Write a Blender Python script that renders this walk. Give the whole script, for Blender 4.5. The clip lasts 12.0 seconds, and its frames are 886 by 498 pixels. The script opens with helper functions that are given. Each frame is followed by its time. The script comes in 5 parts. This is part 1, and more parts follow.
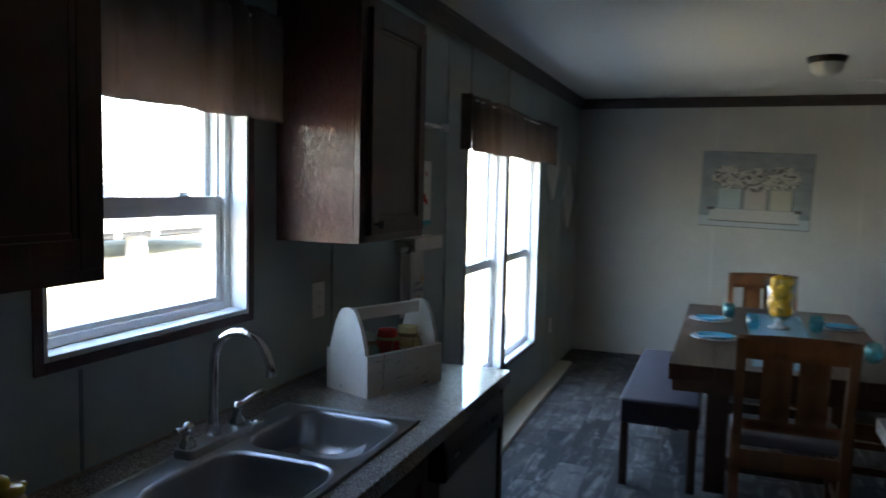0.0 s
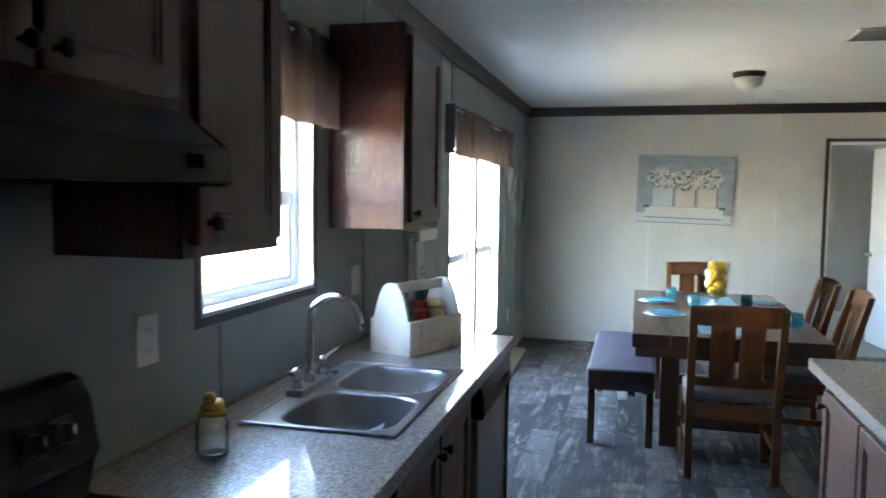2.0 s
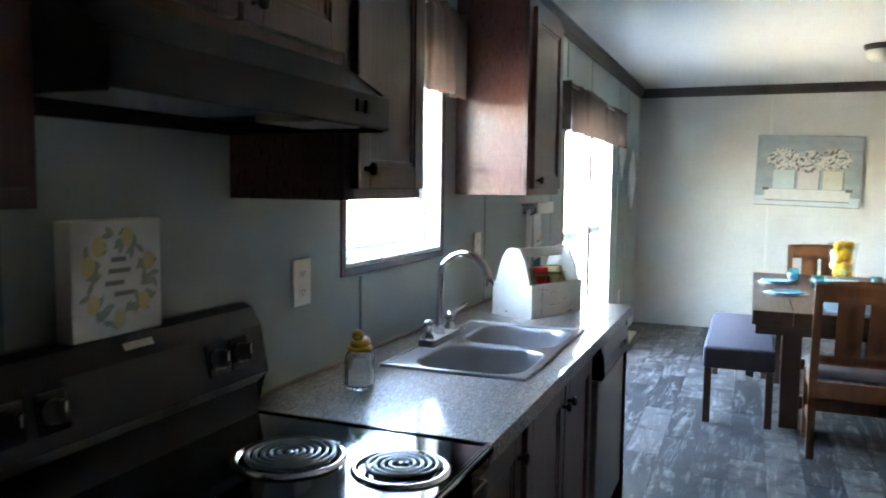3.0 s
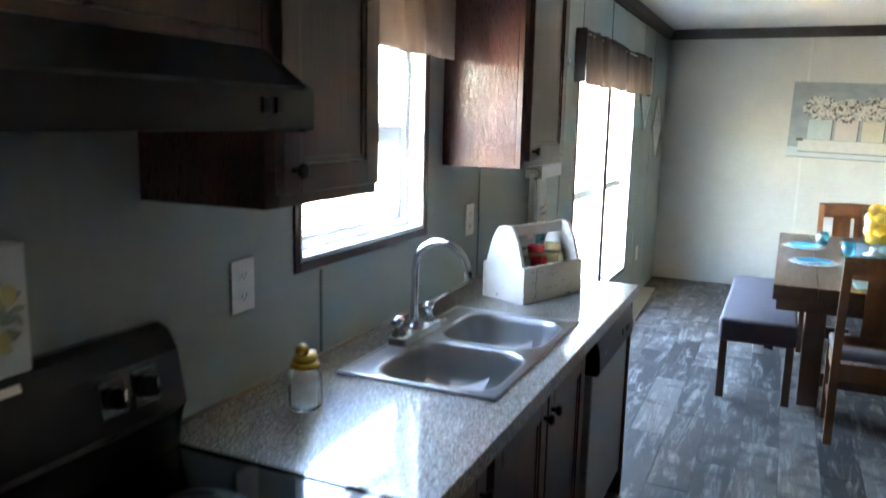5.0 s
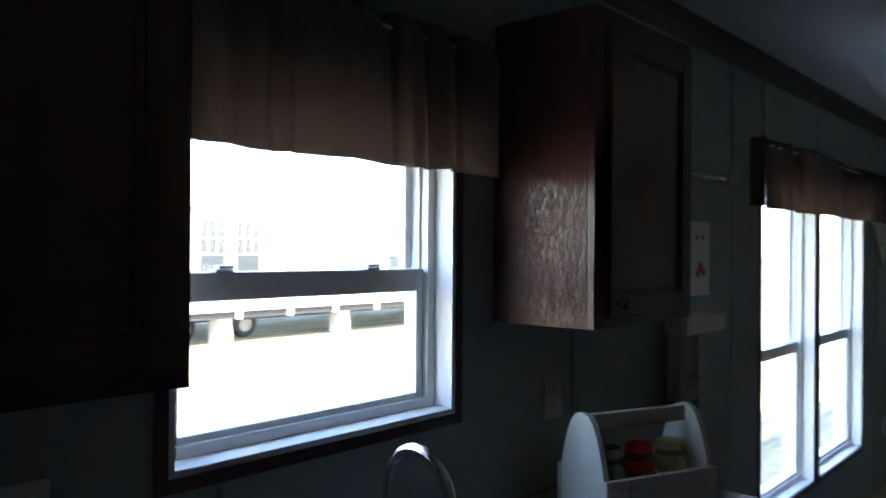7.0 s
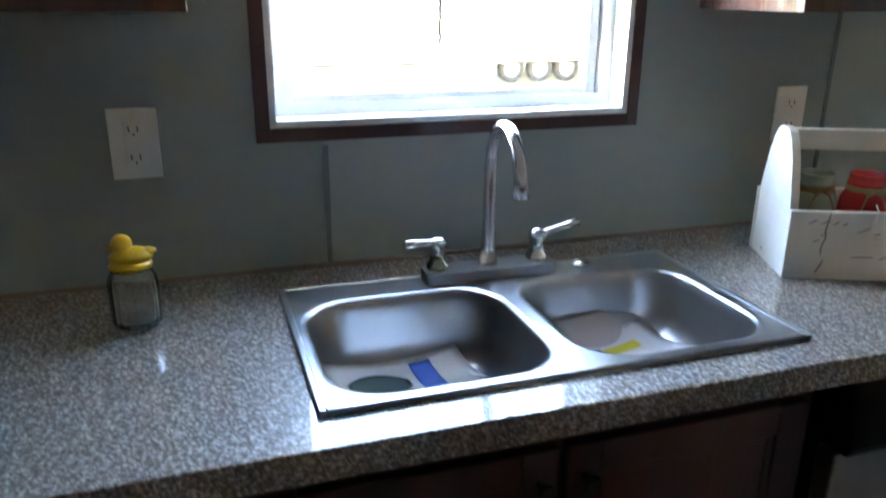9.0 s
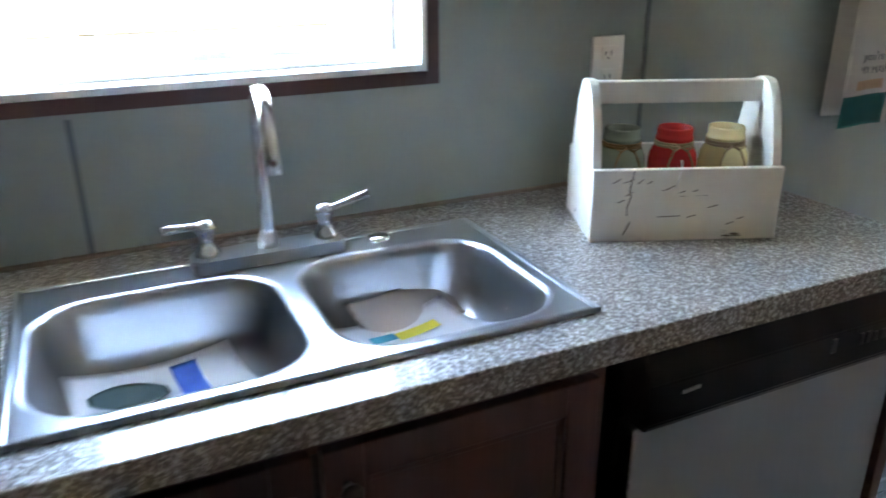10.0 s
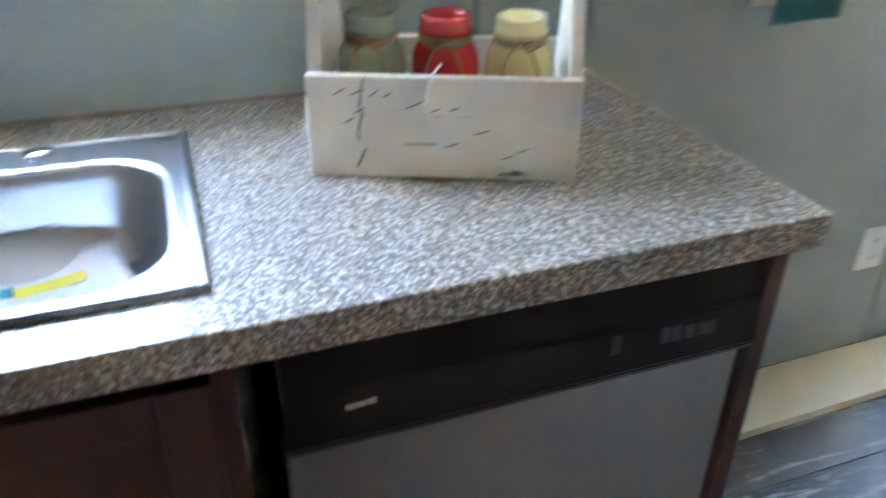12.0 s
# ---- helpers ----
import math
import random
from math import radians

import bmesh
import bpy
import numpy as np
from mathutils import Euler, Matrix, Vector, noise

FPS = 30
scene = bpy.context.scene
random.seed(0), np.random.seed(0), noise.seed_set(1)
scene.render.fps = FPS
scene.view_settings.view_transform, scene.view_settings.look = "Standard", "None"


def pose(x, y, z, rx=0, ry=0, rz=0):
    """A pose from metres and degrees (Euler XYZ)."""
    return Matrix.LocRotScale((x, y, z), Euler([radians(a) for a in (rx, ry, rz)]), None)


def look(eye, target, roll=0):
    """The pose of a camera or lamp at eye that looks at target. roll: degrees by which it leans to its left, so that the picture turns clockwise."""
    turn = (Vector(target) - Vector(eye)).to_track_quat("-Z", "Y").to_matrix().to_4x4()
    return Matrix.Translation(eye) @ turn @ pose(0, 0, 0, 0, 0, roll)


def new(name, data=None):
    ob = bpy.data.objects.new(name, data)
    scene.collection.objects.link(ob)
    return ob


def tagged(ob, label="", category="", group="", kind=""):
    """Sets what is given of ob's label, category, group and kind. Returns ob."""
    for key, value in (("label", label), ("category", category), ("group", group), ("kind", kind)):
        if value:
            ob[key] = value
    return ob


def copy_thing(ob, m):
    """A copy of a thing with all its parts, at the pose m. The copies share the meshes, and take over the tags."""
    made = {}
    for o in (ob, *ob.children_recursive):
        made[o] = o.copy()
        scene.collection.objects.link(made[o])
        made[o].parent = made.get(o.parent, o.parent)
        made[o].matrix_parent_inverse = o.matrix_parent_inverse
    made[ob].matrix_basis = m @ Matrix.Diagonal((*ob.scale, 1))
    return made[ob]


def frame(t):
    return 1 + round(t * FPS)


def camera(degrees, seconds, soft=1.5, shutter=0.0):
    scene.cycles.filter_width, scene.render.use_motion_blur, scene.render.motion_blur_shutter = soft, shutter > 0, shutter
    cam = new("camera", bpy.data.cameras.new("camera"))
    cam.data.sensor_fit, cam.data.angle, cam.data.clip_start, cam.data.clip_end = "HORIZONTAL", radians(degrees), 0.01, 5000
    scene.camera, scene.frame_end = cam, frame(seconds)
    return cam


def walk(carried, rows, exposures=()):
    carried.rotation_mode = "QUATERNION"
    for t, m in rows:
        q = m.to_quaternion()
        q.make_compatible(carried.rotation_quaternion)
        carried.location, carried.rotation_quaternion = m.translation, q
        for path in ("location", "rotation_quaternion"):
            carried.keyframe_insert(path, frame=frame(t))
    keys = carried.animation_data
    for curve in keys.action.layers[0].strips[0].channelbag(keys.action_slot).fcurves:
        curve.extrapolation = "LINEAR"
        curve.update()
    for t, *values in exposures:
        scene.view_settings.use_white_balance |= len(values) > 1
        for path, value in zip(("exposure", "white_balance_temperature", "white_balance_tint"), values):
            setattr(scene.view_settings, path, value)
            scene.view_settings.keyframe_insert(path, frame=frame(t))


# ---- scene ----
cam = camera(60.6, 12.0, soft=1.7, shutter=0.5)
PATH = [
    (0, (1.357, -2.699, 1.589), (0.671, -0.828, 1.426), 1.3),
    (0.5, (1.266, -2.915, 1.583), (0.825, -0.971, 1.423), 1.2),
    (1, (1.208, -3.086, 1.591), (0.871, -1.121, 1.437), 1.0),
    (1.5, (1.188, -3.202, 1.568), (0.819, -1.242, 1.422), 0.8),
    (2, (1.152, -3.323, 1.537), (0.662, -1.389, 1.395), 0.7),
    (2.5, (1.105, -3.412, 1.504), (0.518, -1.506, 1.355), 0.8),
    (3, (1.114, -3.463, 1.44), (0.369, -1.615, 1.273), 0.7),
    (3.2, (1.137, -3.479, 1.427), (0.364, -1.646, 1.221), 0.8),
    (4.8, (1.158, -3.208, 1.541), (0.356, -1.41, 1.186), 1.0),
    (5, (1.147, -3.131, 1.578), (0.346, -1.331, 1.236), 1.3),
    (5.5, (1.11, -2.912, 1.651), (0.267, -1.106, 1.479), 1.5),
    (6, (1.147, -2.66, 1.653), (0.21, -0.893, 1.617), 0.9),
    (6.5, (1.266, -2.409, 1.635), (0.121, -0.769, 1.639), 0.1),
    (7, (1.231, -2.144, 1.59), (-0.108, -0.658, 1.595), 0.4),
    (7.5, (1.219, -1.939, 1.525), (-0.311, -0.651, 1.532), 0.1),
    (7.7, (1.23, -1.893, 1.457), (-0.384, -0.712, 1.452), -0.0),
    (9.3, (1.458, -1.546, 1.423), (-0.325, -0.982, 0.715), -0.1),
    (9.5, (1.461, -1.491, 1.408), (-0.3, -0.86, 0.699), -0.1),
    (10, (1.389, -1.349, 1.416), (-0.295, -0.564, 0.676), -0.4),
    (10.5, (1.309, -1.162, 1.395), (-0.313, -0.276, 0.632), 0.2),
    (11, (1.313, -0.914, 1.368), (-0.276, 0.037, 0.612), 0.6),
    (11.5, (1.282, -0.781, 1.348), (-0.284, 0.162, 0.537), 0.8),
    (12, (1.25, -0.705, 1.336), (-0.373, -0.121, 0.325), 0.4),
]
# seconds, stops, kelvin
LOOKS = [(0, 4.65, 6550), (0.5, 5.25, 6550), (1.0, 5.85, 6600), (1.5, 6.25, 6600), (2.5, 6.75, 6650), (3.0, 7.13, 6750), (4.8, 7.13, 6950),
         (5.5, 6.9, 6850), (6.0, 6.75, 6750), (6.5, 5.8, 6450), (7.0, 4.0, 6250), (7.5, 2.65, 6200), (7.7, 2.3, 6200), (8.5, 5.3, 6700),
         (9.3, 7.2, 7200), (10.5, 7.62, 7200), (11.0, 7.93, 7150), (12, 8.2, 7100)]
EXPOSURES = [(t, e + 0.19, k + 230, 14) for t, e, k in LOOKS]
walk(cam, [(t, look(e, a, r)) for t, e, a, r in PATH], EXPOSURES)

# ---------------------------------------------------------------- light
world = bpy.data.worlds.new("world")
scene.world = world
world.use_nodes = True
wn = world.node_tree.nodes
sky = wn.new("ShaderNodeTexSky")
sky.sky_type = "NISHITA"
sky.sun_disc = False
sky.sun_elevation, sky.sun_rotation = radians(52), radians(115)
wn["Background"].inputs[1].default_value = 0.15
world.node_tree.links.new(sky.outputs[0], wn["Background"].inputs[0])
sun = new("sun", bpy.data.lights.new("sun", "SUN"))
sun.data.energy, sun.data.angle, sun.data.color = 2.3, radians(0.6), (1.0, 0.95, 0.87)
sun.matrix_world = look((9, -4, 13), (0, 0, 0))


# ---------------------------------------------------------------- materials
def mat(name, base, rough=0.5, metal=0.0, coat=0.0, spec=0.5):
    m = bpy.data.materials.new(name)
    m.use_nodes = True
    b = m.node_tree.nodes["Principled BSDF"]
    b.inputs["Base Color"].default_value = (*base, 1)
    b.inputs["Roughness"].default_value = rough
    b.inputs["Metallic"].default_value = metal
    b.inputs["Coat Weight"].default_value = coat
    b.inputs["Specular IOR Level"].default_value = spec
    return m


class Net:
    """Short hand for the nodes of one material."""

    def __init__(self, m):
        self.m, self.t = m, m.node_tree
        self.b = self.t.nodes["Principled BSDF"]

    def add(self, kind, **kw):
        n = self.t.nodes.new(kind)
        for k, v in kw.items():
            n.inputs[k.replace("_", " ")].default_value = v
        return n

    def link(self, a, b):
        self.t.links.new(a, b)

    def coords(self, scale=(1, 1, 1), which="Object"):
        c, mp = self.t.nodes.new("ShaderNodeTexCoord"), self.t.nodes.new("ShaderNodeMapping")
        mp.inputs["Scale"].default_value = scale
        self.link(c.outputs[which], mp.inputs[0])
        return mp.outputs[0]

    def noise(self, scale, detail=4, rough=0.55, vec=None, distortion=0.0):
        n = self.add("ShaderNodeTexNoise", Scale=scale, Detail=detail, Roughness=rough, Distortion=distortion)
        if vec is not None:
            self.link(vec, n.inputs["Vector"])
        return n.outputs["Fac"]

    def ramp(self, fac, stops):
        r = self.t.nodes.new("ShaderNodeValToRGB")
        els = r.color_ramp.elements
        while len(els) < len(stops):
            els.new(0.5)
        for e, (p, c) in zip(els, stops):
            e.position, e.color = p, (*c, 1)
        self.link(fac, r.inputs[0])
        return r.outputs[0]

    def mix(self, fac, a, b, blend="MIX"):
        n = self.t.nodes.new("ShaderNodeMix")
        n.data_type, n.blend_type = "RGBA", blend
        for sock, v in ((n.inputs[0], fac), (n.inputs[6], a), (n.inputs[7], b)):
            if isinstance(v, (int, float)):
                sock.default_value = v
            elif isinstance(v, tuple):
                sock.default_value = (*v, 1)
            else:
                self.link(v, sock)
        return n.outputs[2]

    def math(self, op, a, b=0.0):
        n = self.t.nodes.new("ShaderNodeMath")
        n.operation = op
        for sock, v in ((n.inputs[0], a), (n.inputs[1], b)):
            if isinstance(v, (int, float)):
                sock.default_value = v
            else:
                self.link(v, sock)
        return n.outputs[0]

    def base(self, c):
        self.link(c, self.b.inputs["Base Color"])

    def rough(self, fac, lo, hi):
        n = self.add("ShaderNodeMapRange")
        n.inputs["To Min"].default_value, n.inputs["To Max"].default_value = lo, hi
        self.link(fac, n.inputs[0])
        self.link(n.outputs[0], self.b.inputs["Roughness"])

    def bump(self, fac, strength=0.2, dist=0.002):
        n = self.add("ShaderNodeBump", Strength=strength, Distance=dist)
        self.link(fac, n.inputs["Height"])
        self.link(n.outputs[0], self.b.inputs["Normal"])


def mottled(name, a, b, rough=0.5, scale=3.0, fine=60.0, bump=0.1, dist=0.002, coat=0.0, stretch=(1, 1, 1)):
    """A surface that wavers between two colours in large soft patches, with a fine grain."""
    m = mat(name, a, rough, coat=coat)
    n = Net(m)
    v = n.coords(stretch)
    big, small = n.noise(scale, 5, 0.6, v), n.noise(fine, 3, 0.6, v)
    n.base(n.mix(n.math("MULTIPLY_ADD", small, 0.35), n.ramp(big, [(0.3, a), (0.7, b)]), a))
    n.rough(big, rough * 0.85, min(1, rough * 1.15))
    n.bump(small, bump, dist)
    return m


def wood(name, dark, light, rough=0.35, grain=(1, 1, 0.06), scale=30.0, coat=0.2, bump=0.25):
    m = mat(name, light, rough, coat=coat)
    n = Net(m)
    m.node_tree.nodes["Principled BSDF"].inputs["Coat Roughness"].default_value = rough * 0.7
    v = n.coords(grain)
    long_, fine = n.noise(scale * 0.35, 4, 0.6, v, 0.6), n.noise(scale * 3, 5, 0.65, v, 0.2)
    info = n.t.nodes.new("ShaderNodeObjectInfo")
    tone = n.mix(n.math("MULTIPLY", info.outputs["Random"], 0.35), n.ramp(long_, [(0.3, dark), (0.7, light)]), dark)
    n.base(n.mix(n.math("MULTIPLY", fine, 0.5), tone, tuple(c * 0.55 for c in dark)))
    n.rough(fine, rough * 0.8, rough * 1.3)
    n.bump(n.noise(scale * 5, 4, 0.6, v, 0.3), bump, 0.002)
    n.link(n.b.inputs["Normal"].links[0].from_socket, n.b.inputs["Coat Normal"])
    return m


M = {}
M["wall_vinyl"] = mottled("wall_vinyl", (0.268, 0.312, 0.296), (0.438, 0.470, 0.442), 0.55, 2.6, 90, 0.15, 0.001)
M["wall_cream"] = mottled("wall_cream", (0.45, 0.445, 0.405), (0.65, 0.64, 0.60), 0.6, 2.6, 90, 0.15, 0.001)
M["wall_living"] = mottled("wall_living", (0.46, 0.44, 0.40), (0.56, 0.54, 0.50), 0.6, 2.6, 90, 0.15, 0.001)
M["ceiling"] = mottled("ceiling", (0.74, 0.73, 0.70), (0.80, 0.79, 0.77), 0.9, 1.5, 70, 0.5, 0.004)
M["batten"] = mottled("batten", (0.13, 0.17, 0.17), (0.19, 0.23, 0.23), 0.5)
M["batten_cream"] = mottled("batten_cream", (0.48, 0.48, 0.43), (0.72, 0.72, 0.68), 0.5)
M["crown"] = wood("crown", (0.035, 0.022, 0.018), (0.075, 0.048, 0.038), 0.5, (1, 0.06, 1))
M["cabinet"] = wood("cabinet", (0.052, 0.018, 0.013), (0.110, 0.039, 0.029), 0.36, (1, 1, 0.06), 26, 0.12, 0.4)
M["cabinet"].node_tree.nodes["Principled BSDF"].inputs["Coat Roughness"].default_value = 0.12
# end panels: printed cherry film with a deep open grain
M["cabinet_side"] = wood("cabinet_side", (0.082, 0.026, 0.019), (0.175, 0.060, 0.045), 0.30, (1, 1, 0.06), 26, 0.45, 0.4)
M["cabinet_side"].node_tree.nodes["Principled BSDF"].inputs["Coat Roughness"].default_value = 0.10
n = Net(M["cabinet_side"])
v = n.coords((1, 1, 0.16))
pore = n.ramp(n.noise(190, 4, 0.7, v, 0.8), [(0.42, (0, 0, 0)), (0.58, (1, 1, 1))])
n.bump(n.math("ADD", pore, n.math("MULTIPLY", n.noise(22, 3, 0.6, n.coords((1, 1, 0.3)), 0.5), 0.7)), 0.7, 0.0016)
n.link(n.b.inputs["Normal"].links[0].from_socket, n.b.inputs["Coat Normal"])
n.rough(pore, 0.42, 0.26)
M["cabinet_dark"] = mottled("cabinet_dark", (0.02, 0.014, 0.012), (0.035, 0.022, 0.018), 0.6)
M["trim"] = wood("trim", (0.06, 0.022, 0.022), (0.11, 0.045, 0.04), 0.4, (1, 0.1, 1))
M["vinyl_white"] = mottled("vinyl_white", (0.80, 0.805, 0.80), (0.86, 0.865, 0.86), 0.35, 4, 50, 0.03)
M["paint_white"] = mottled("paint_white", (0.74, 0.75, 0.72), (0.82, 0.82, 0.80), 0.45, 3, 60, 0.06)
M["plate_white"] = mottled("plate_white", (0.72, 0.71, 0.66), (0.78, 0.77, 0.73), 0.35, 8, 80, 0.02)
M["black_slot"] = mat("black_slot", (0.02, 0.02, 0.02), 0.5)
M["knob"] = mat("knob", (0.03, 0.025, 0.022), 0.4, 0.8)
M["steel"] = mat("steel", (0.35, 0.353, 0.36), 0.3, 1.0)
n = Net(M["steel"])
g = n.noise(60, 3, 0.5, n.coords((1, 0.05, 1)))
n.rough(g, 0.29, 0.37)
M["steel_door"] = mat("steel_door", (0.42, 0.412, 0.40), 0.42, 1.0)
n = Net(M["steel_door"])
n.rough(n.noise(70, 3, 0.5, n.coords((1, 1, 0.03))), 0.36, 0.48)
M["chrome"] = mat("chrome", (0.68, 0.69, 0.71), 0.14, 1.0)
n = Net(M["chrome"])
n.rough(n.noise(40), 0.08, 0.24)
M["black_enamel"] = mat("black_enamel", (0.008, 0.008, 0.009), 0.10, coat=0.3)
n = Net(M["black_enamel"])
n.rough(n.noise(9, 5), 0.04, 0.11)
M["black_plastic"] = mottled("black_plastic", (0.007, 0.0075, 0.0085), (0.012, 0.0125, 0.014), 0.32, 6, 150, 0.05)
M["hood"] = mottled("hood", (0.024, 0.024, 0.022), (0.034, 0.034, 0.031), 0.45, 4, 120, 0.04)
for k in ("hood", "black_plastic"):
    M[k].node_tree.nodes["Principled BSDF"].inputs["Specular IOR Level"].default_value = 0.25
M["coil"] = mat("coil", (0.16, 0.16, 0.16), 0.3, 0.85)


def window_glass():
    m = bpy.data.materials.new("window_glass")
    m.use_nodes = True
    t = m.node_tree
    t.nodes.remove(t.nodes["Principled BSDF"])
    clear, gloss = t.nodes.new("ShaderNodeBsdfTransparent"), t.nodes.new("ShaderNodeBsdfGlossy")
    blend = t.nodes.new("ShaderNodeMixShader")
    clear.inputs[0].default_value = (0.96, 0.98, 0.97, 1)
    gloss.inputs["Roughness"].default_value = 0.02
    blend.inputs[0].default_value = 0.05
    t.links.new(clear.outputs[0], blend.inputs[1])
    t.links.new(gloss.outputs[0], blend.inputs[2])
    t.links.new(blend.outputs[0], t.nodes["Material Output"].inputs[0])
    return m


M["pane"] = window_glass()


def thin_glass(name, tint, gloss):
    m = window_glass()
    m.name = name
    m.node_tree.nodes["Transparent BSDF"].inputs[0].default_value = (*tint, 1)
    m.node_tree.nodes["Mix Shader"].inputs[0].default_value = gloss
    return m


M["glass"] = thin_glass("glass", (0.95, 0.96, 0.955), 0.12)
M["teal_glass"] = thin_glass("teal_glass", (0.42, 0.78, 0.84), 0.12)

M["foot_glass"] = mottled("foot_glass", (0.55, 0.57, 0.57), (0.66, 0.68, 0.68), 0.12, 12, 60, 0.02)
M["clear_glass"] = mat("clear_glass", (0.99, 1.0, 0.995), 0.02)
M["clear_glass"].node_tree.nodes["Principled BSDF"].inputs["Transmission Weight"].default_value = 1.0

# speckled laminate: grey, brown, cream and near-black flecks
M["laminate"] = mat("laminate", (0.25, 0.23, 0.2), 0.4, coat=0.75)
n = Net(M["laminate"])
v = n.coords((1, 1, 1))
f1, f2, f3 = n.noise(175, 3, 0.62, v, 0.4), n.noise(300, 2, 0.5, v), n.noise(2.5, 3, 0.5, v)
c = n.ramp(f1, [(0.36, (0.045, 0.036, 0.030)), (0.45, (0.170, 0.142, 0.120)), (0.54, (0.31, 0.278, 0.250)), (0.63, (0.64, 0.62, 0.59))])
c = n.mix(n.ramp(f2, [(0.55, (0, 0, 0)), (0.66, (1, 1, 1))]), c, (0.13, 0.105, 0.09))
n.base(n.mix(n.math("MULTIPLY", f3, 0.12), c, (0.22, 0.2, 0.18)))
n.rough(f1, 0.34, 0.46)
n.b.inputs["Coat Roughness"].default_value = 0.045
n.bump(f1, 0.08, 0.0006)

# floor planks: worn grey-brown boards with pale scraped streaks
M["plank"] = mat("plank", (0.2, 0.18, 0.16), 0.35)
n = Net(M["plank"])
info = n.t.nodes.new("ShaderNodeObjectInfo")
geo = n.t.nodes.new("ShaderNodeNewGeometry")
tex = n.t.nodes.new("ShaderNodeTexCoord")
off = n.t.nodes.new("ShaderNodeVectorMath")
off.operation = "ADD"
sc = n.t.nodes.new("ShaderNodeVectorMath")
sc.operation = "SCALE"
n.link(info.outputs["Random"], sc.inputs["Scale"])
sc.inputs[0].default_value = (31, 17, 9)
n.link(tex.outputs["Object"], off.inputs[0])
n.link(sc.outputs[0], off.inputs[1])
mp = n.t.nodes.new("ShaderNodeMapping")
mp.inputs["Scale"].default_value = (1, 0.13, 1)
n.link(off.outputs[0], mp.inputs[0])
streak, fine, patch = n.noise(20, 8, 0.74, mp.outputs[0], 0.7), n.noise(95, 5, 0.68, mp.outputs[0]), n.noise(5, 5, 0.65, off.outputs[0], 0.4)
rnd = n.math("FRACT", n.math("ADD", n.math("MULTIPLY", info.outputs["Random"], 5.77), geo.outputs["Random Per Island"]))
tone = n.ramp(rnd, [(0.0, (0.014, 0.013, 0.012)), (0.35, (0.036, 0.033, 0.030)), (0.65, (0.085, 0.078, 0.071)), (1.0, (0.165, 0.152, 0.138))])
c = n.mix(n.ramp(streak, [(0.50, (0, 0, 0)), (0.64, (0.85, 0.85, 0.85))]), tone, (0.31, 0.288, 0.262))
c = n.mix(n.ramp(patch, [(0.38, (0.85, 0.85, 0.85)), (0.53, (0, 0, 0))]), c, (0.036, 0.031, 0.028))
n.base(n.mix(n.math("MULTIPLY", fine, 0.35), c, (0.03, 0.027, 0.025)))
n.rough(streak, 0.46, 0.68)
n.b.inputs["Specular IOR Level"].default_value = 0.25
n.bump(fine, 0.25, 0.0012)

M["joint"] = mat("joint", (0.02, 0.018, 0.017), 0.8)
M["carpet"] = mottled("carpet", (0.38, 0.36, 0.33), (0.46, 0.44, 0.41), 1.0, 6, 250, 0.8, 0.006)
M["caulk"] = mottled("caulk", (0.22, 0.18, 0.14), (0.32, 0.27, 0.21), 0.6, 6, 70, 0.1)
M["raw_board"] = mottled("raw_board", (0.42, 0.37, 0.27), (0.54, 0.48, 0.36), 0.6, 3, 70, 0.1, stretch=(1, 0.1, 1))
M["fabric"] = mottled("fabric", (0.215, 0.175, 0.16), (0.29, 0.245, 0.225), 0.95, 9, 380, 0.6, 0.002)
n = Net(M["fabric"])
crease, weave = n.noise(9, 4, 0.6, n.coords((1, 1.6, 0.5)), 0.8), n.noise(420, 2, 0.5)
n.bump(n.math("ADD", n.math("MULTIPLY", crease, 6.0), n.math("MULTIPLY", weave, 0.25)), 0.6, 0.004)
tl = n.t.nodes.new("ShaderNodeBsdfTranslucent")
tl.inputs[0].default_value = (0.32, 0.22, 0.17, 1)
ms = n.t.nodes.new("ShaderNodeMixShader")
ms.inputs[0].default_value = 0.035
n.link(n.b.outputs[0], ms.inputs[1])
n.link(tl.outputs[0], ms.inputs[2])
n.link(ms.outputs[0], n.t.nodes["Material Output"].inputs[0])
M["bench_cloth"] = mottled("bench_cloth", (0.046, 0.040, 0.052), (0.098, 0.088, 0.106), 0.75, 14, 300, 0.5, 0.002)
M["seat_cloth"] = mottled("seat_cloth", (0.13, 0.12, 0.13), (0.19, 0.175, 0.18), 0.8, 5, 300, 0.5, 0.002)
M["oak"] = wood("oak", (0.125, 0.046, 0.017), (0.32, 0.135, 0.048), 0.34, (1, 1, 0.07), 24, 0.25)
M["table_wood"] = wood("table_wood", (0.055, 0.028, 0.016), (0.13, 0.068, 0.037), 0.36, (1, 0.07, 1), 20, 0.25)
M["leg_wood"] = wood("leg_wood", (0.06, 0.03, 0.018), (0.13, 0.062, 0.034), 0.4, (1, 1, 0.07), 24, 0.2)
M["blue_plate"] = mottled("blue_plate", (0.06, 0.34, 0.52), (0.10, 0.44, 0.62), 0.18, 9, 60, 0.02, coat=0.4)
M["plate_rim"] = mottled("plate_rim", (0.55, 0.60, 0.62), (0.66, 0.70, 0.72), 0.2, 9, 60, 0.02)
M["runner"] = mottled("runner", (0.28, 0.48, 0.58), (0.44, 0.60, 0.67), 0.9, 9, 300, 0.5)
M["lemon"] = mottled("lemon", (0.82, 0.46, 0.012), (0.90, 0.58, 0.02), 0.45, 12, 160, 0.4)
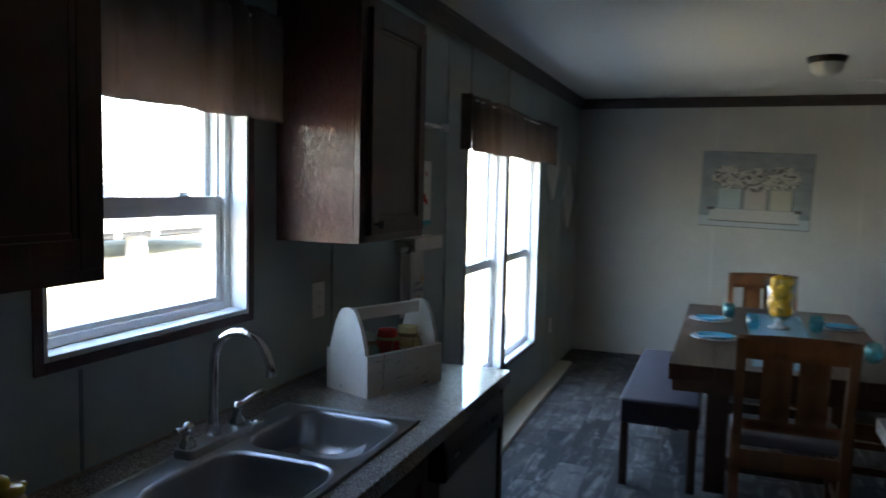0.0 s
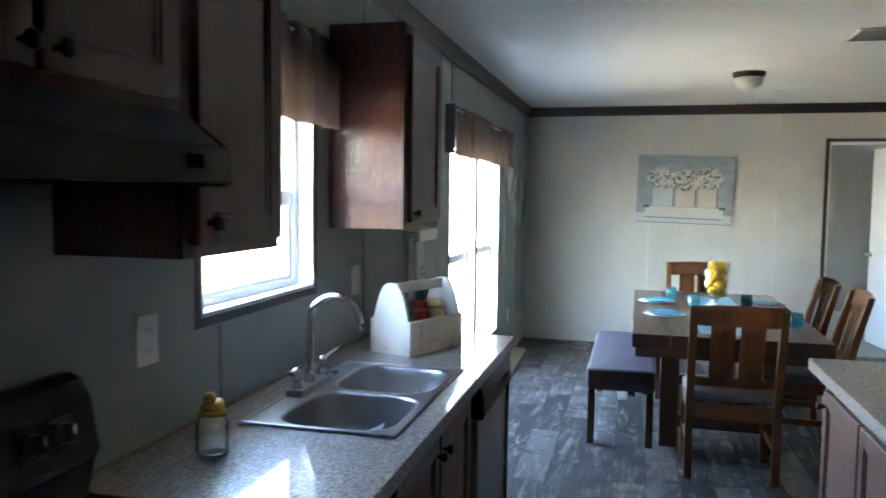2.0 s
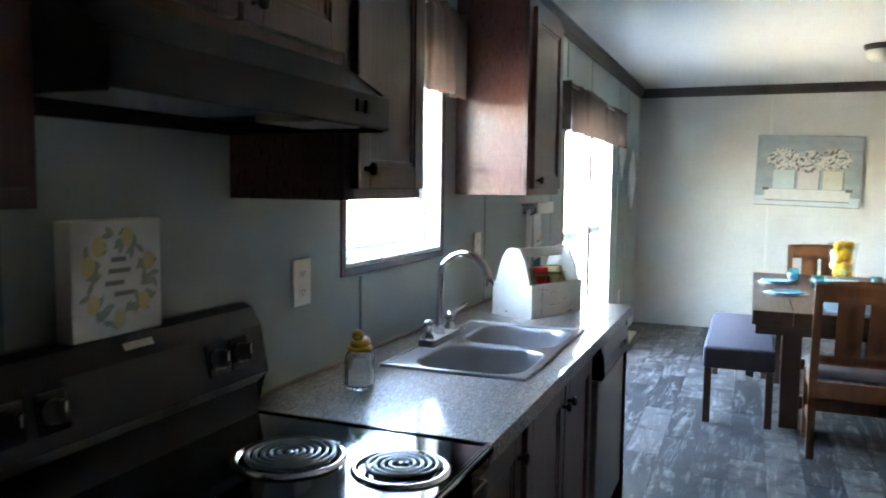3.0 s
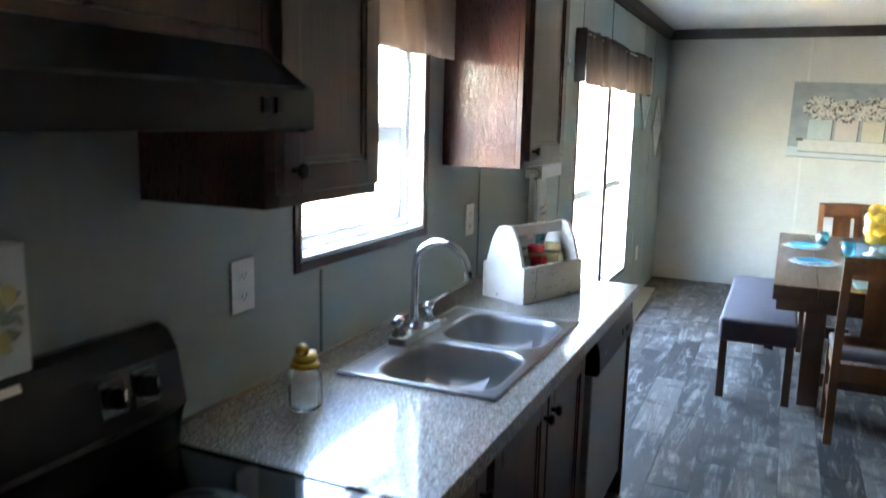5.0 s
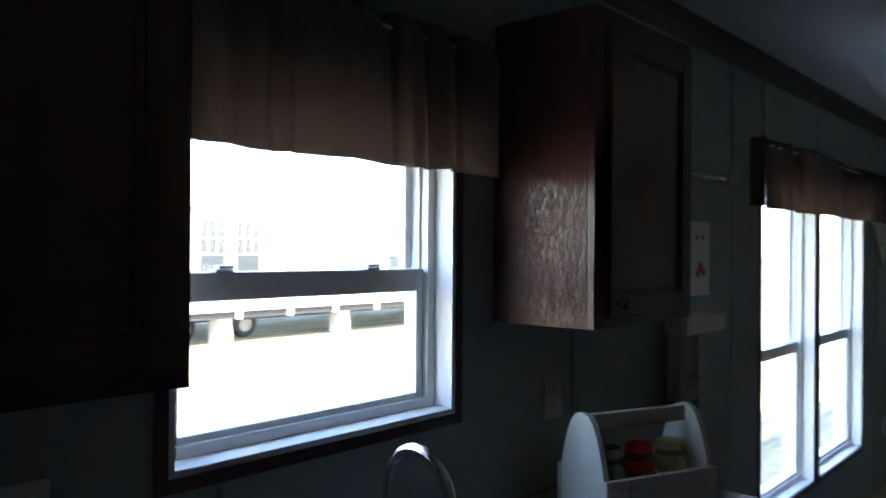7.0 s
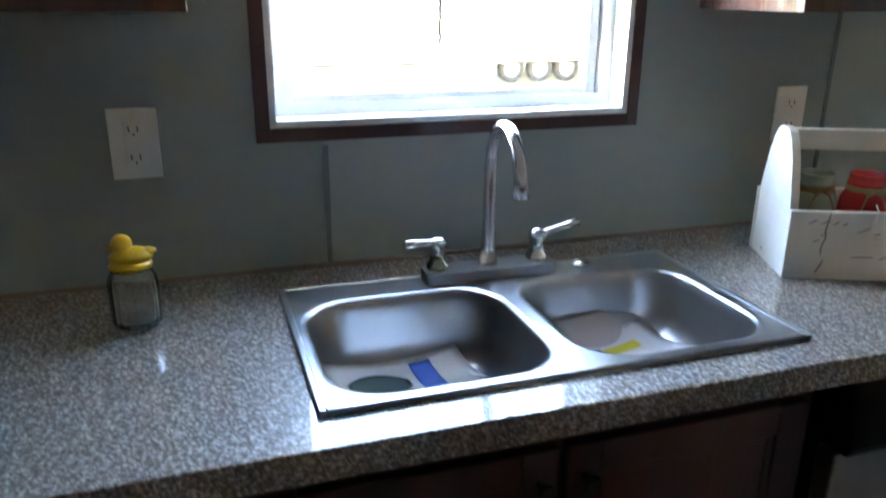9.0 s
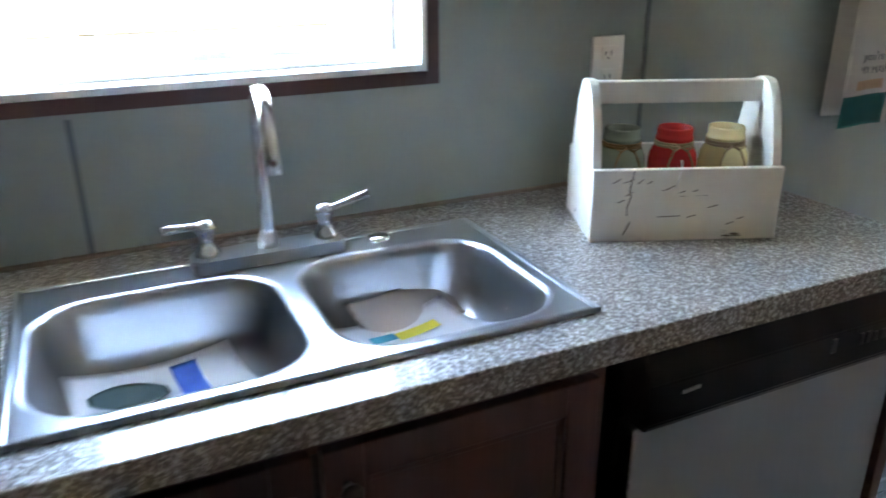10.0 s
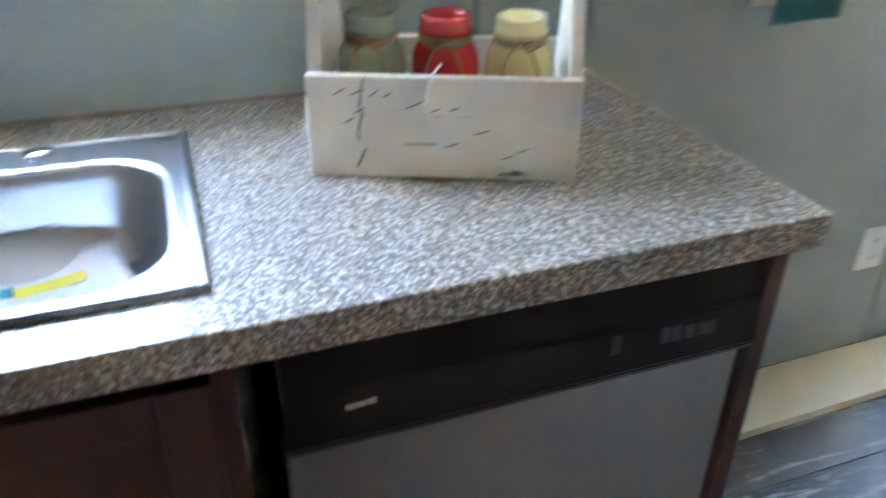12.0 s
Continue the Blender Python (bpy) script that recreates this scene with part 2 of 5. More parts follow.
M["yellow_lid"] = mottled("yellow_lid", (0.62, 0.37, 0.02), (0.74, 0.47, 0.03), 0.3, 12, 90, 0.1)
M["jar_green"] = mottled("jar_green", (0.32, 0.38, 0.31), (0.42, 0.48, 0.40), 0.22, 10, 60, 0.05, coat=0.4)
M["jar_red"] = mottled("jar_red", (0.62, 0.04, 0.035), (0.72, 0.07, 0.05), 0.22, 10, 60, 0.05, coat=0.4)
M["jar_yellow"] = mottled("jar_yellow", (0.70, 0.58, 0.27), (0.79, 0.68, 0.38), 0.22, 10, 60, 0.05, coat=0.4)
M["twine"] = mottled("twine", (0.30, 0.20, 0.10), (0.42, 0.29, 0.16), 0.9, 30, 300, 0.8)
M["paper"] = mottled("paper", (0.70, 0.68, 0.68), (0.78, 0.76, 0.76), 0.7, 5, 80, 0.05)
M["cardboard"] = mottled("cardboard", (0.50, 0.44, 0.40), (0.60, 0.53, 0.48), 0.8, 5, 80, 0.1)
M["print_blue"] = mat("print_blue", (0.03, 0.14, 0.55), 0.6)
M["print_green"] = mat("print_green", (0.025, 0.06, 0.045), 0.6)
M["print_teal"] = mat("print_teal", (0.05, 0.35, 0.45), 0.6)
M["print_yellow"] = mat("print_yellow", (0.75, 0.62, 0.05), 0.6)
M["print_grey"] = mat("print_grey", (0.25, 0.27, 0.28), 0.6)
M["print_dim"] = mat("print_dim", (0.032, 0.032, 0.034), 0.5)
M["badge_steel"] = mat("badge_steel", (0.28, 0.28, 0.28), 0.4)
M["print_orange"] = mat("print_orange", (0.80, 0.45, 0.08), 0.7)
M["towel"] = mottled("towel", (0.76, 0.75, 0.73), (0.84, 0.83, 0.81), 0.95, 10, 400, 0.6)
M["towel_teal"] = mottled("towel_teal", (0.03, 0.20, 0.20), (0.05, 0.26, 0.26), 0.95, 10, 400, 0.6)
M["opal"] = mottled("opal", (0.50, 0.48, 0.43), (0.58, 0.56, 0.51), 0.3, 6, 50, 0.02)

# white paint rubbed through to the wood in thin horizontal scratches
M["distressed"] = mat("distressed", (0.75, 0.74, 0.7), 0.6)
n = Net(M["distressed"])
v = n.coords((1, 1, 1))
wear = n.noise(9, 4, 0.6, n.coords((0.7, 0.7, 3.5)), 0.4)
fleck, tint = n.noise(55, 4, 0.6, n.coords((0.3, 0.3, 2.2))), n.noise(9, 3, 0.5, v)
c = n.ramp(tint, [(0.3, (0.68, 0.64, 0.565)), (0.7, (0.79, 0.755, 0.685))])
cut = n.math("MULTIPLY", n.ramp(wear, [(0.66, (0, 0, 0)), (0.70, (1, 1, 1))]), n.ramp(fleck, [(0.50, (0, 0, 0)), (0.56, (1, 1, 1))]))
n.base(n.mix(cut, c, (0.10, 0.075, 0.055)))
n.bump(n.math("SUBTRACT", tint, cut), 0.35, 0.0015)

# outdoors
M["dirt"] = mottled("dirt", (0.25, 0.20, 0.125), (0.34, 0.275, 0.17), 0.95, 0.35, 7, 0.6, 0.03)
n = Net(M["dirt"])
v = n.coords()
ruts = n.noise(0.8, 5, 0.7, n.coords((1.6, 0.18, 1)), 0.5)
grit = n.noise(5, 5, 0.7, v)
c = n.ramp(ruts, [(0.40, (0.12, 0.10, 0.062)), (0.48, (0.25, 0.20, 0.12)), (0.60, (0.34, 0.275, 0.17))])
n.base(n.mix(n.ramp(grit, [(0.52, (0, 0, 0)), (0.62, (0.7, 0.7, 0.7))]), c, (0.20, 0.19, 0.09)))
M["siding"] = mottled("siding", (0.50, 0.48, 0.43), (0.55, 0.53, 0.475), 0.6, 2, 40, 0.05)
M["shingle"] = mottled("shingle", (0.52, 0.50, 0.47), (0.62, 0.60, 0.57), 0.9, 3, 30, 0.4)
M["steel_dark"] = mottled("steel_dark", (0.02, 0.02, 0.02), (0.04, 0.035, 0.03), 0.7, 3, 40, 0.1)
M["rubber"] = mottled("rubber", (0.02, 0.02, 0.02), (0.035, 0.035, 0.034), 0.8, 5, 60, 0.2)
M["block"] = mottled("block", (0.42, 0.40, 0.37), (0.50, 0.48, 0.44), 0.9, 3, 60, 0.4, 0.006)
M["dark_pane"] = mat("dark_pane", (0.03, 0.035, 0.04), 0.05)


# ---------------------------------------------------------------- mesh helpers
def box(bm, x0, x1, y0, y1, z0, z1, bevel=0.0, seg=2):
    vs = [bm.verts.new((x, y, z)) for x in (x0, x1) for y in (y0, y1) for z in (z0, z1)]
    fs = [bm.faces.new([vs[i] for i in q]) for q in ((0, 1, 3, 2), (4, 6, 7, 5), (0, 4, 5, 1), (2, 3, 7, 6), (0, 2, 6, 4), (1, 5, 7, 3))]
    if bevel > 0:
        edges = list({e for f in fs for e in f.edges})
        bmesh.ops.bevel(bm, geom=edges, offset=bevel, segments=seg, affect="EDGES", profile=0.5)
    return bm


def boxes(*rows, bevel=0.0):
    bm = bmesh.new()
    for r in rows:
        box(bm, *r, bevel=bevel)
    return bm


def ring(bm, centre, u, w, r, seg):
    return [bm.verts.new(centre + u * (r * math.cos(2 * math.pi * i / seg)) + w * (r * math.sin(2 * math.pi * i / seg))) for i in range(seg)]


def tube(bm, pts, r, seg=12, caps=True, radii=None):
    """A round bar along a line of points."""
    pts = [Vector(p) for p in pts]
    rows, u = [], None
    for i, p in enumerate(pts):
        d = (pts[min(i + 1, len(pts) - 1)] - pts[max(i - 1, 0)]).normalized()
        if u is None:
            u = d.orthogonal().normalized()
        else:
            u = (u - d * u.dot(d)).normalized()
        rows.append(ring(bm, p, u, d.cross(u), radii[i] if radii else r, seg))
    for a, b in zip(rows, rows[1:]):
        for i in range(seg):
            j = (i + 1) % seg
            f = bm.faces.new((a[i], a[j], b[j], b[i]))
            f.smooth = True
    if caps:
        bm.faces.new(rows[0][::-1])
        bm.faces.new(rows[-1])
    return bm


def lathe(bm, profile, at=(0, 0, 0), seg=28, sx=1.0, sy=1.0):
    """Turns (radius, height) pairs about the upright axis through at."""
    rows = []
    for r, h in profile:
        if r < 1e-5:
            rows.append([bm.verts.new((at[0], at[1], at[2] + h))])
        else:
            rows.append([bm.verts.new((at[0] + sx * r * math.cos(2 * math.pi * i / seg), at[1] + sy * r * math.sin(2 * math.pi * i / seg), at[2] + h)) for i in range(seg)])
    for a, b in zip(rows, rows[1:]):
        for i in range(seg):
            j = (i + 1) % seg
            if len(a) == 1 and len(b) == 1:
                continue
            if len(a) == 1:
                f = bm.faces.new((a[0], b[j], b[i]))
            elif len(b) == 1:
                f = bm.faces.new((a[i], a[j], b[0]))
            else:
                f = bm.faces.new((a[i], a[j], b[j], b[i]))
            f.smooth = True
    return bm


def prism(bm, outline, axis, lo, hi):
    """Sweeps a flat outline along an axis. The outline's pairs are the two other axes in order."""
    def at(p, d):
        q = [0, 0, 0]
        q[axis] = d
        q[(axis + 1) % 3 if axis != 1 else 0], q[(axis + 2) % 3 if axis != 1 else 2] = p
        return q
    a, b = [bm.verts.new(at(p, lo)) for p in outline], [bm.verts.new(at(p, hi)) for p in outline]
    for i in range(len(a)):
        j = (i + 1) % len(a)
        bm.faces.new((a[i], a[j], b[j], b[i]))
    bm.faces.new(a[::-1])
    bm.faces.new(b)
    return bm


def sheet(bm, fn, nu, nv, thick=0.0):
    """A bent sheet: fn(u, v) gives the place for u, v in 0..1."""
    g = [[bm.verts.new(fn(i / nu, j / nv)) for j in range(nv + 1)] for i in range(nu + 1)]
    fs = []
    for i in range(nu):
        for j in range(nv):
            f = bm.faces.new((g[i][j], g[i + 1][j], g[i + 1][j + 1], g[i][j + 1]))
            f.smooth = True
            fs.append(f)
    if thick:
        bmesh.ops.solidify(bm, geom=fs, thickness=thick)
    return bm


def mesh_of(name, bm, material):
    bmesh.ops.recalc_face_normals(bm, faces=bm.faces)
    me = bpy.data.meshes.new(name)
    bm.to_mesh(me)
    bm.free()
    me.materials.append(M[material])
    return me


def part(name, bm, material, parent, label=""):
    ob = new(name, mesh_of(name, bm, material))
    ob.parent = parent
    return tagged(ob, label)


def thing(name, label, category, at=(0, 0, 0), turn=0.0, group="", kind=""):
    ob = new(name)
    ob.empty_display_size = 0.1
    ob.matrix_world = pose(*at, 0, 0, turn)
    return tagged(ob, label, category, group, kind)


def solid(name, bm, material, label, category, at=(0, 0, 0), turn=0.0, group="", kind=""):
    ob = new(name, mesh_of(name, bm, material))
    ob.matrix_world = pose(*at, 0, 0, turn)
    return tagged(ob, label, category, group, kind)


# ---------------------------------------------------------------- the shell
YF, ZC, YB, XE = 4.82, 2.47, -4.9, 8.0
W1 = (-1.487, -0.735, 1.190, 1.90)
W2A = (1.375, 2.175, 0.375, 1.91)
# W4: unseen opening, added and sized to brighten the room behind the door
W4 = (6.0, 7.0, 0.85, 1.87)
W2B = (2.262, 3.150, 0.375, 1.91)


def holed(lo, hi, top, holes, a0, a1, along):
    """A wall of boxes with holes (from, to, bottom, top) cut through it; along is the axis that it runs in."""
    bm = bmesh.new()
    cuts = sorted({lo, hi, *[h[0] for h in holes], *[h[1] for h in holes]})
    for p, q in zip(cuts, cuts[1:]):
        spans, z = [], 0.0
        for h in sorted(h for h in holes if h[0] <= p and q <= h[1]):
            if h[2] > z:
                spans.append((z, h[2]))
            z = h[3]
        spans.append((z, top))
        for z0, z1 in spans:
            if along == "y":
                box(bm, a0, a1, p, q, z0, z1)
            else:
                box(bm, p, q, a0, a1, z0, z1)
    return bm


wall_w = solid("wall_west", holed(YB, 8.12, ZC, [W1, W2A, W2B, W4], -0.15, 0.0, "y"), "wall_vinyl", "blue-grey vinyl-covered panel wall with two windows", "wall", kind="structure")
DOOR = (2.965, 3.735, 0.0, 2.10)
wall_n = solid("wall_north", holed(0.0, XE, ZC, [DOOR], YF, YF + 0.12, "x"), "wall_cream", "cream mottled vinyl panel wall of the dining end", "wall", kind="structure")
solid("wall_south", boxes((-0.15, XE, YB - 0.12, YB, 0, ZC)), "wall_living", "plain pale taupe wall closing the kitchen end", "wall", kind="structure")
solid("wall_east", boxes((XE, XE + 0.12, YB - 0.12, YF + 0.12, 0, ZC)), "wall_living", "plain pale taupe wall closing the living side", "wall", kind="structure")
solid("ceiling", boxes((-0.15, XE + 0.12, YB - 0.12, 8.2, ZC, ZC + 0.1)), "ceiling", "white stippled flat ceiling", "ceiling", kind="structure")
solid("floor", boxes((-0.15, XE + 0.12, YB - 0.12, 8.2, -0.1, -0.004)), "joint", "dark floor base under the planks", "floor", kind="structure")
# the end of the partition between the two halves of the home
solid("wall_stub", boxes((3.86, 4.02, YF - 0.30, YF, 0, ZC - 0.085), bevel=0.006), "wall_cream", "cream boxed post at the end of the dining wall", "wall", kind="structure")
solid("trim", boxes((3.800, 3.860, YF - 0.022, YF, 0, ZC - 0.085), bevel=0.004), "paint_white", "white corner trim board beside the post", "trim", kind="structure")

# skirting that closes the underside of the home
solid("skirting", boxes((-0.14, -0.10, YB - 0.10, 8.10, -0.46, -0.10), (XE + 0.06, XE + 0.10, YB - 0.10, 8.10, -0.46, -0.10), (-0.10, XE + 0.06, YB - 0.10, YB - 0.06, -0.46, -0.10), (-0.10, XE + 0.06, 8.06, 8.10, -0.46, -0.10)), "siding", "plain cream skirting under the home", "skirting", kind="structure")

# room behind the far door
solid("wall_bedroom_back", boxes((0.0, 6.0, 8.0, 8.12, 0, ZC)), "wall_cream", "cream wall of the room behind the door", "wall", kind="structure")
solid("wall_bedroom_far", boxes((5.9, 6.0, YF + 0.12, 8.0, 0, ZC)), "wall_cream", "cream far side wall behind the door", "wall", kind="structure")
solid("floor_bedroom", boxes((0.0, 5.9, YF + 0.03, 8.0, -0.004, 0.010)), "carpet", "pale grey carpet in the room behind the door", "carpet", kind="structure")

# panel joints
for y, z0 in ((-2.61, 0), (-1.385, 0), (-0.198, 0), (1.03, 0), (3.50, 0), (4.05, 0)):
    top = 1.155 if abs(y + 1.385) < 0.01 else ZC - 0.09
    part("batten", boxes((0.0, 0.003, y - 0.005, y + 0.005, z0, top)), "batten" if y < 1 else "wall_vinyl", wall_w)
for y in (1.40, 2.20):
    part("batten", boxes((0.0, 0.003, y - 0.005, y + 0.005, 2.0, ZC - 0.09)), "batten", wall_w)
part("batten", boxes((0.0, 0.003, 1.395, 1.405, 0.0, 0.34)), "wall_vinyl", wall_w)
for x in (1.28, 2.50):
    part("batten", boxes((x - 0.011, x + 0.011, YF - 0.004, YF, 0, ZC - 0.085)), "batten_cream", wall_n)


def crown(bm, p, q, inward):
    """A stepped crown moulding from p to q in the plan; inward is the room's side."""
    p, q, inward = Vector((*p, 0)), Vector((*q, 0)), Vector((*inward, 0))
    prof = [(0, -0.092), (0.010, -0.092), (0.014, -0.080), (0.030, -0.055), (0.044, -0.022), (0.052, -0.016), (0.052, -0.001), (0, -0.001)]
    a = [bm.verts.new(p + inward * d + Vector((0, 0, ZC + h))) for d, h in prof]
    b = [bm.verts.new(q + inward * d + Vector((0, 0, ZC + h))) for d, h in prof]
    for i in range(len(a)):
        j = (i + 1) % len(a)
        bm.faces.new((a[i], a[j], b[j], b[i]))
    bm.faces.new(a)
    bm.faces.new(b[::-1])
    return bm


bm = crown(bmesh.new(), (0, YB), (0, YF), (1, 0))
solid("trim", bm, "crown", "dark brown wood crown moulding along the window wall", "moulding", kind="structure")
bm = crown(bmesh.new(), (0.0, YF), (3.86, YF), (0, -1))
crown(bm, (3.80, YF - 0.30), (4.08, YF - 0.30), (0, -1))
crown(bm, (3.86, YF - 0.30), (3.86, YF), (-1, 0))
crown(bm, (4.02, YF), (XE, YF), (0, -1))
solid("trim", bm, "crown", "dark brown wood crown moulding along the end wall", "moulding", kind="structure")

# door in the end wall: dark casing, white leaf swung into the next room
d0, d1, _, dh = DOOR
door = thing("door_1", "white flush door standing open into the next room, dark-edged frame", "door", (d0, YF, 0), kind="structure")
w = d1 - d0
part("casing", boxes((-0.032, 0, -0.012, 0.0, 0, dh + 0.032), (w, w + 0.032, -0.012, 0.0, 0, dh + 0.032), (0, w, -0.012, 0.0, dh, dh + 0.032)), "crown", door, "thin dark brown casing")
part("jamb", boxes((0.0, 0.022, 0.0, 0.12, 0, dh), (w - 0.022, w, 0.0, 0.12, 0, dh), (0.022, w - 0.022, 0.0, 0.12, dh - 0.022, dh)), "paint_white", door, "white door jamb")
part("threshold", boxes((0.0, w, 0.0, 0.11, 0.0, 0.012), bevel=0.003), "carpet", door)
leaf = part("leaf", box(bmesh.new(), -0.72, 0.0, 0.0, 0.036, 0.02, dh - 0.03, 0.002), "paint_white", door)
leaf.matrix_basis = pose(w - 0.07, 0.135, 0, 0, 0, -84)
bm = lathe(bmesh.new(), [(0.026, 0), (0.026, 0.006), (0.010, 0.012), (0.010, 0.035), (0.026, 0.045), (0.028, 0.058), (0.018, 0.068), (0, 0.070)], seg=16)
bmesh.ops.rotate(bm, verts=bm.verts, matrix=Matrix.Rotation(radians(90), 3, "X"))
bmesh.ops.translate(bm, verts=bm.verts, vec=(-0.66, 0.0, 0.96))
part("door_knob", bm, "chrome", leaf, "round nickel door knob")
for z in (0.25, 1.80):
    bm = tube(bmesh.new(), [(0, -0.006, z - 0.045), (0, -0.006, z + 0.045)], 0.007, 8)
    box(bm, -0.03, 0.0, -0.003, 0.0, z - 0.045, z + 0.045)
    part("hinge", bm, "chrome", leaf)
# dark-edged opening beyond the post
solid("trim", boxes((4.30, 4.335, YF - 0.014, YF, 0, 2.12)), "crown", "thin dark brown door casing beyond the post", "trim", kind="structure")


# ---------------------------------------------------------------- windows
def window(name, hole, rail, label):
    y0, y1, z0, z1 = hole
    t = thing(name, label, "window", (0, y0, z0), kind="structure")
    w, h, r = y1 - y0, z1 - z0, rail - z0
    # white reveal boards
    e = 0.012
    part("reveal", boxes((-0.15, 0.004, 0, e, 0, h), (-0.15, 0.004, w - e, w, 0, h), (-0.15, 0.004, e, w - e, h - e, h)), "vinyl_white", t)
    part("window_sill", box(bmesh.new(), -0.15, 0.006, e, w - e, 0.0, 0.014, 0.003), "vinyl_white", t)
    k = 0.026
    part("casing", boxes((0.0, 0.0065, -k, 0, -k, h + k), (0.0, 0.0065, w, w + k, -k, h + k), (0.0, 0.0065, 0, w, -k, 0.0), (0.0, 0.0065, 0, w, h, h + k), bevel=0.002), "trim", t, "dark red-brown window casing")
    # fixed vinyl frame with its stepped tracks
    f = bmesh.new()
    for x0, x1, d in ((-0.135, -0.055, 0.026), (-0.112, -0.078, 0.034)):
        box(f, x0, x1, e, e + d, 0.014, h - e)
        box(f, x0, x1, w - e - d, w - e, 0.014, h - e)
        box(f, x0, x1, e + d, w - e - d, 0.014, 0.014 + d * 0.9)
        box(f, x0, x1, e + d, w - e - d, h - e - d, h - e)
    part("window_frame", f, "vinyl_white", t)
    a, b = e + 0.020, w - e - 0.030

    def sash(x0, x1, lo, hi, s, bottom, top, slim=0.0):
        g = bmesh.new()
        box(g, x0, x1, a - slim, a + s - slim, lo, hi, 0.003)
        box(g, x0, x1, b - s, b, lo, hi, 0.003)
        box(g, x0, x1, a + s - slim, b - s, lo, lo + bottom, 0.003)
        box(g, x0, x1, a + s - slim, b - s, hi - top, hi, 0.003)
        sh = part("sash", g, "vinyl_white", t)
        xm = (x0 + x1) / 2
        p = part("pane", boxes((xm - 0.002, xm + 0.002, a + s - slim, b - s, lo + bottom, hi - top)), "pane", sh)
        p.visible_shadow = False
        return sh

    sash(-0.130, -0.104, r - 0.015, h - 0.05, 0.026, 0.034, 0.03, 0.016)
    low = sash(-0.098, -0.066, 0.030, r + 0.020, 0.024, 0.022, 0.056)
    for y in (0.2, 0.72):
        g = box(bmesh.new(), -0.094, -0.062, w * y - 0.02, w * y + 0.02, r + 0.020, r + 0.026, 0.002)
        box(g, -0.088, -0.070, w * y - 0.010, w * y + 0.026, r + 0.026, r + 0.033, 0.002)
        part("sash_lock", g, "vinyl_white", low)
    return t


window("window_1", W1, 1.526, "white vinyl single-hung kitchen window with dark trim")
window("window_2", W2A, 1.10, "tall white single-hung dining window with dark trim")
# out of view, added only to let daylight into the next room
window("window_4", W4, 1.3, "unseen white single-hung window added to light the next room")
window("window_3", W2B, 1.10, "tall white single-hung dining window with dark trim")


def valance(y0, y1, z0, z1, folds, seed, deep, label, creases=()):
    rnd = random.Random(seed)
    t = thing("valance", label, "curtain", (0, y0, z0))
    w, h = y1 - y0, z1 - z0
    dips = [(rnd.uniform(0.05, 0.95), rnd.uniform(0.012, 0.035), rnd.uniform(-1, 1)) for _ in range(folds)] + list(creases)

    def fn(u, v):
        x = 0.075 + 0.004 * math.sin(u * 9 + seed) - 0.02 * (v > 0.86) * (v - 0.86) / 0.14
        for c, s, a in dips:
            x += deep * a * math.exp(-((u - c) / s) ** 2) * (0.5 + 0.5 * v if a < 0 else 0.9 - 0.4 * v)
        drop = 0.05 * deep * math.sin(u * 5 + seed) * (1 - v) + 0.05 * deep * math.sin(u * 17) * (1 - v)
        head = 0.008 * math.sin(u * w * 70 + 3 * math.sin(u * 11)) * max(0, (v - 0.84) / 0.16)
        return (x + head, u * w, v * h + drop)

    part("cloth", sheet(bmesh.new(), fn, 170, 22, 0.003), "fabric", t)
    for u in (0, 1):
        part("return", boxes((0.003, fn(u, 0.4)[0] - 0.004, u * (w - 0.003), u * (w - 0.003) + 0.003, 0.012, h - 0.004)), "fabric", t)
    part("curtain_rod", tube(bmesh.new(), [(0.0, 0.02, h - 0.03), (0.05, 0.02, h - 0.03), (0.05, w - 0.02, h - 0.03), (0.0, w - 0.02, h - 0.03)], 0.006, 8), "vinyl_white", t)
    return t


valance(-1.60, -0.655, 1.772, 2.10, 13, 3, 0.022, "taupe cloth valance hung over the kitchen window",
        ((0.70, 0.016, 1.3), (0.735, 0.012, -1.9), (0.77, 0.016, 1.2), (0.62, 0.012, -0.9), (0.30, 0.014, -0.8)))
valance(1.23, 3.42, 1.785, 2.10, 34, 5, 0.038, "gathered taupe cloth valance hung over the dining windows")

# ---------------------------------------------------------------- outdoors
solid("ground", boxes((-600, 600, -600, 600, -1.3, -0.46)), "dirt", "bare pale tan dirt yard reaching the horizon", "ground", kind="structure")


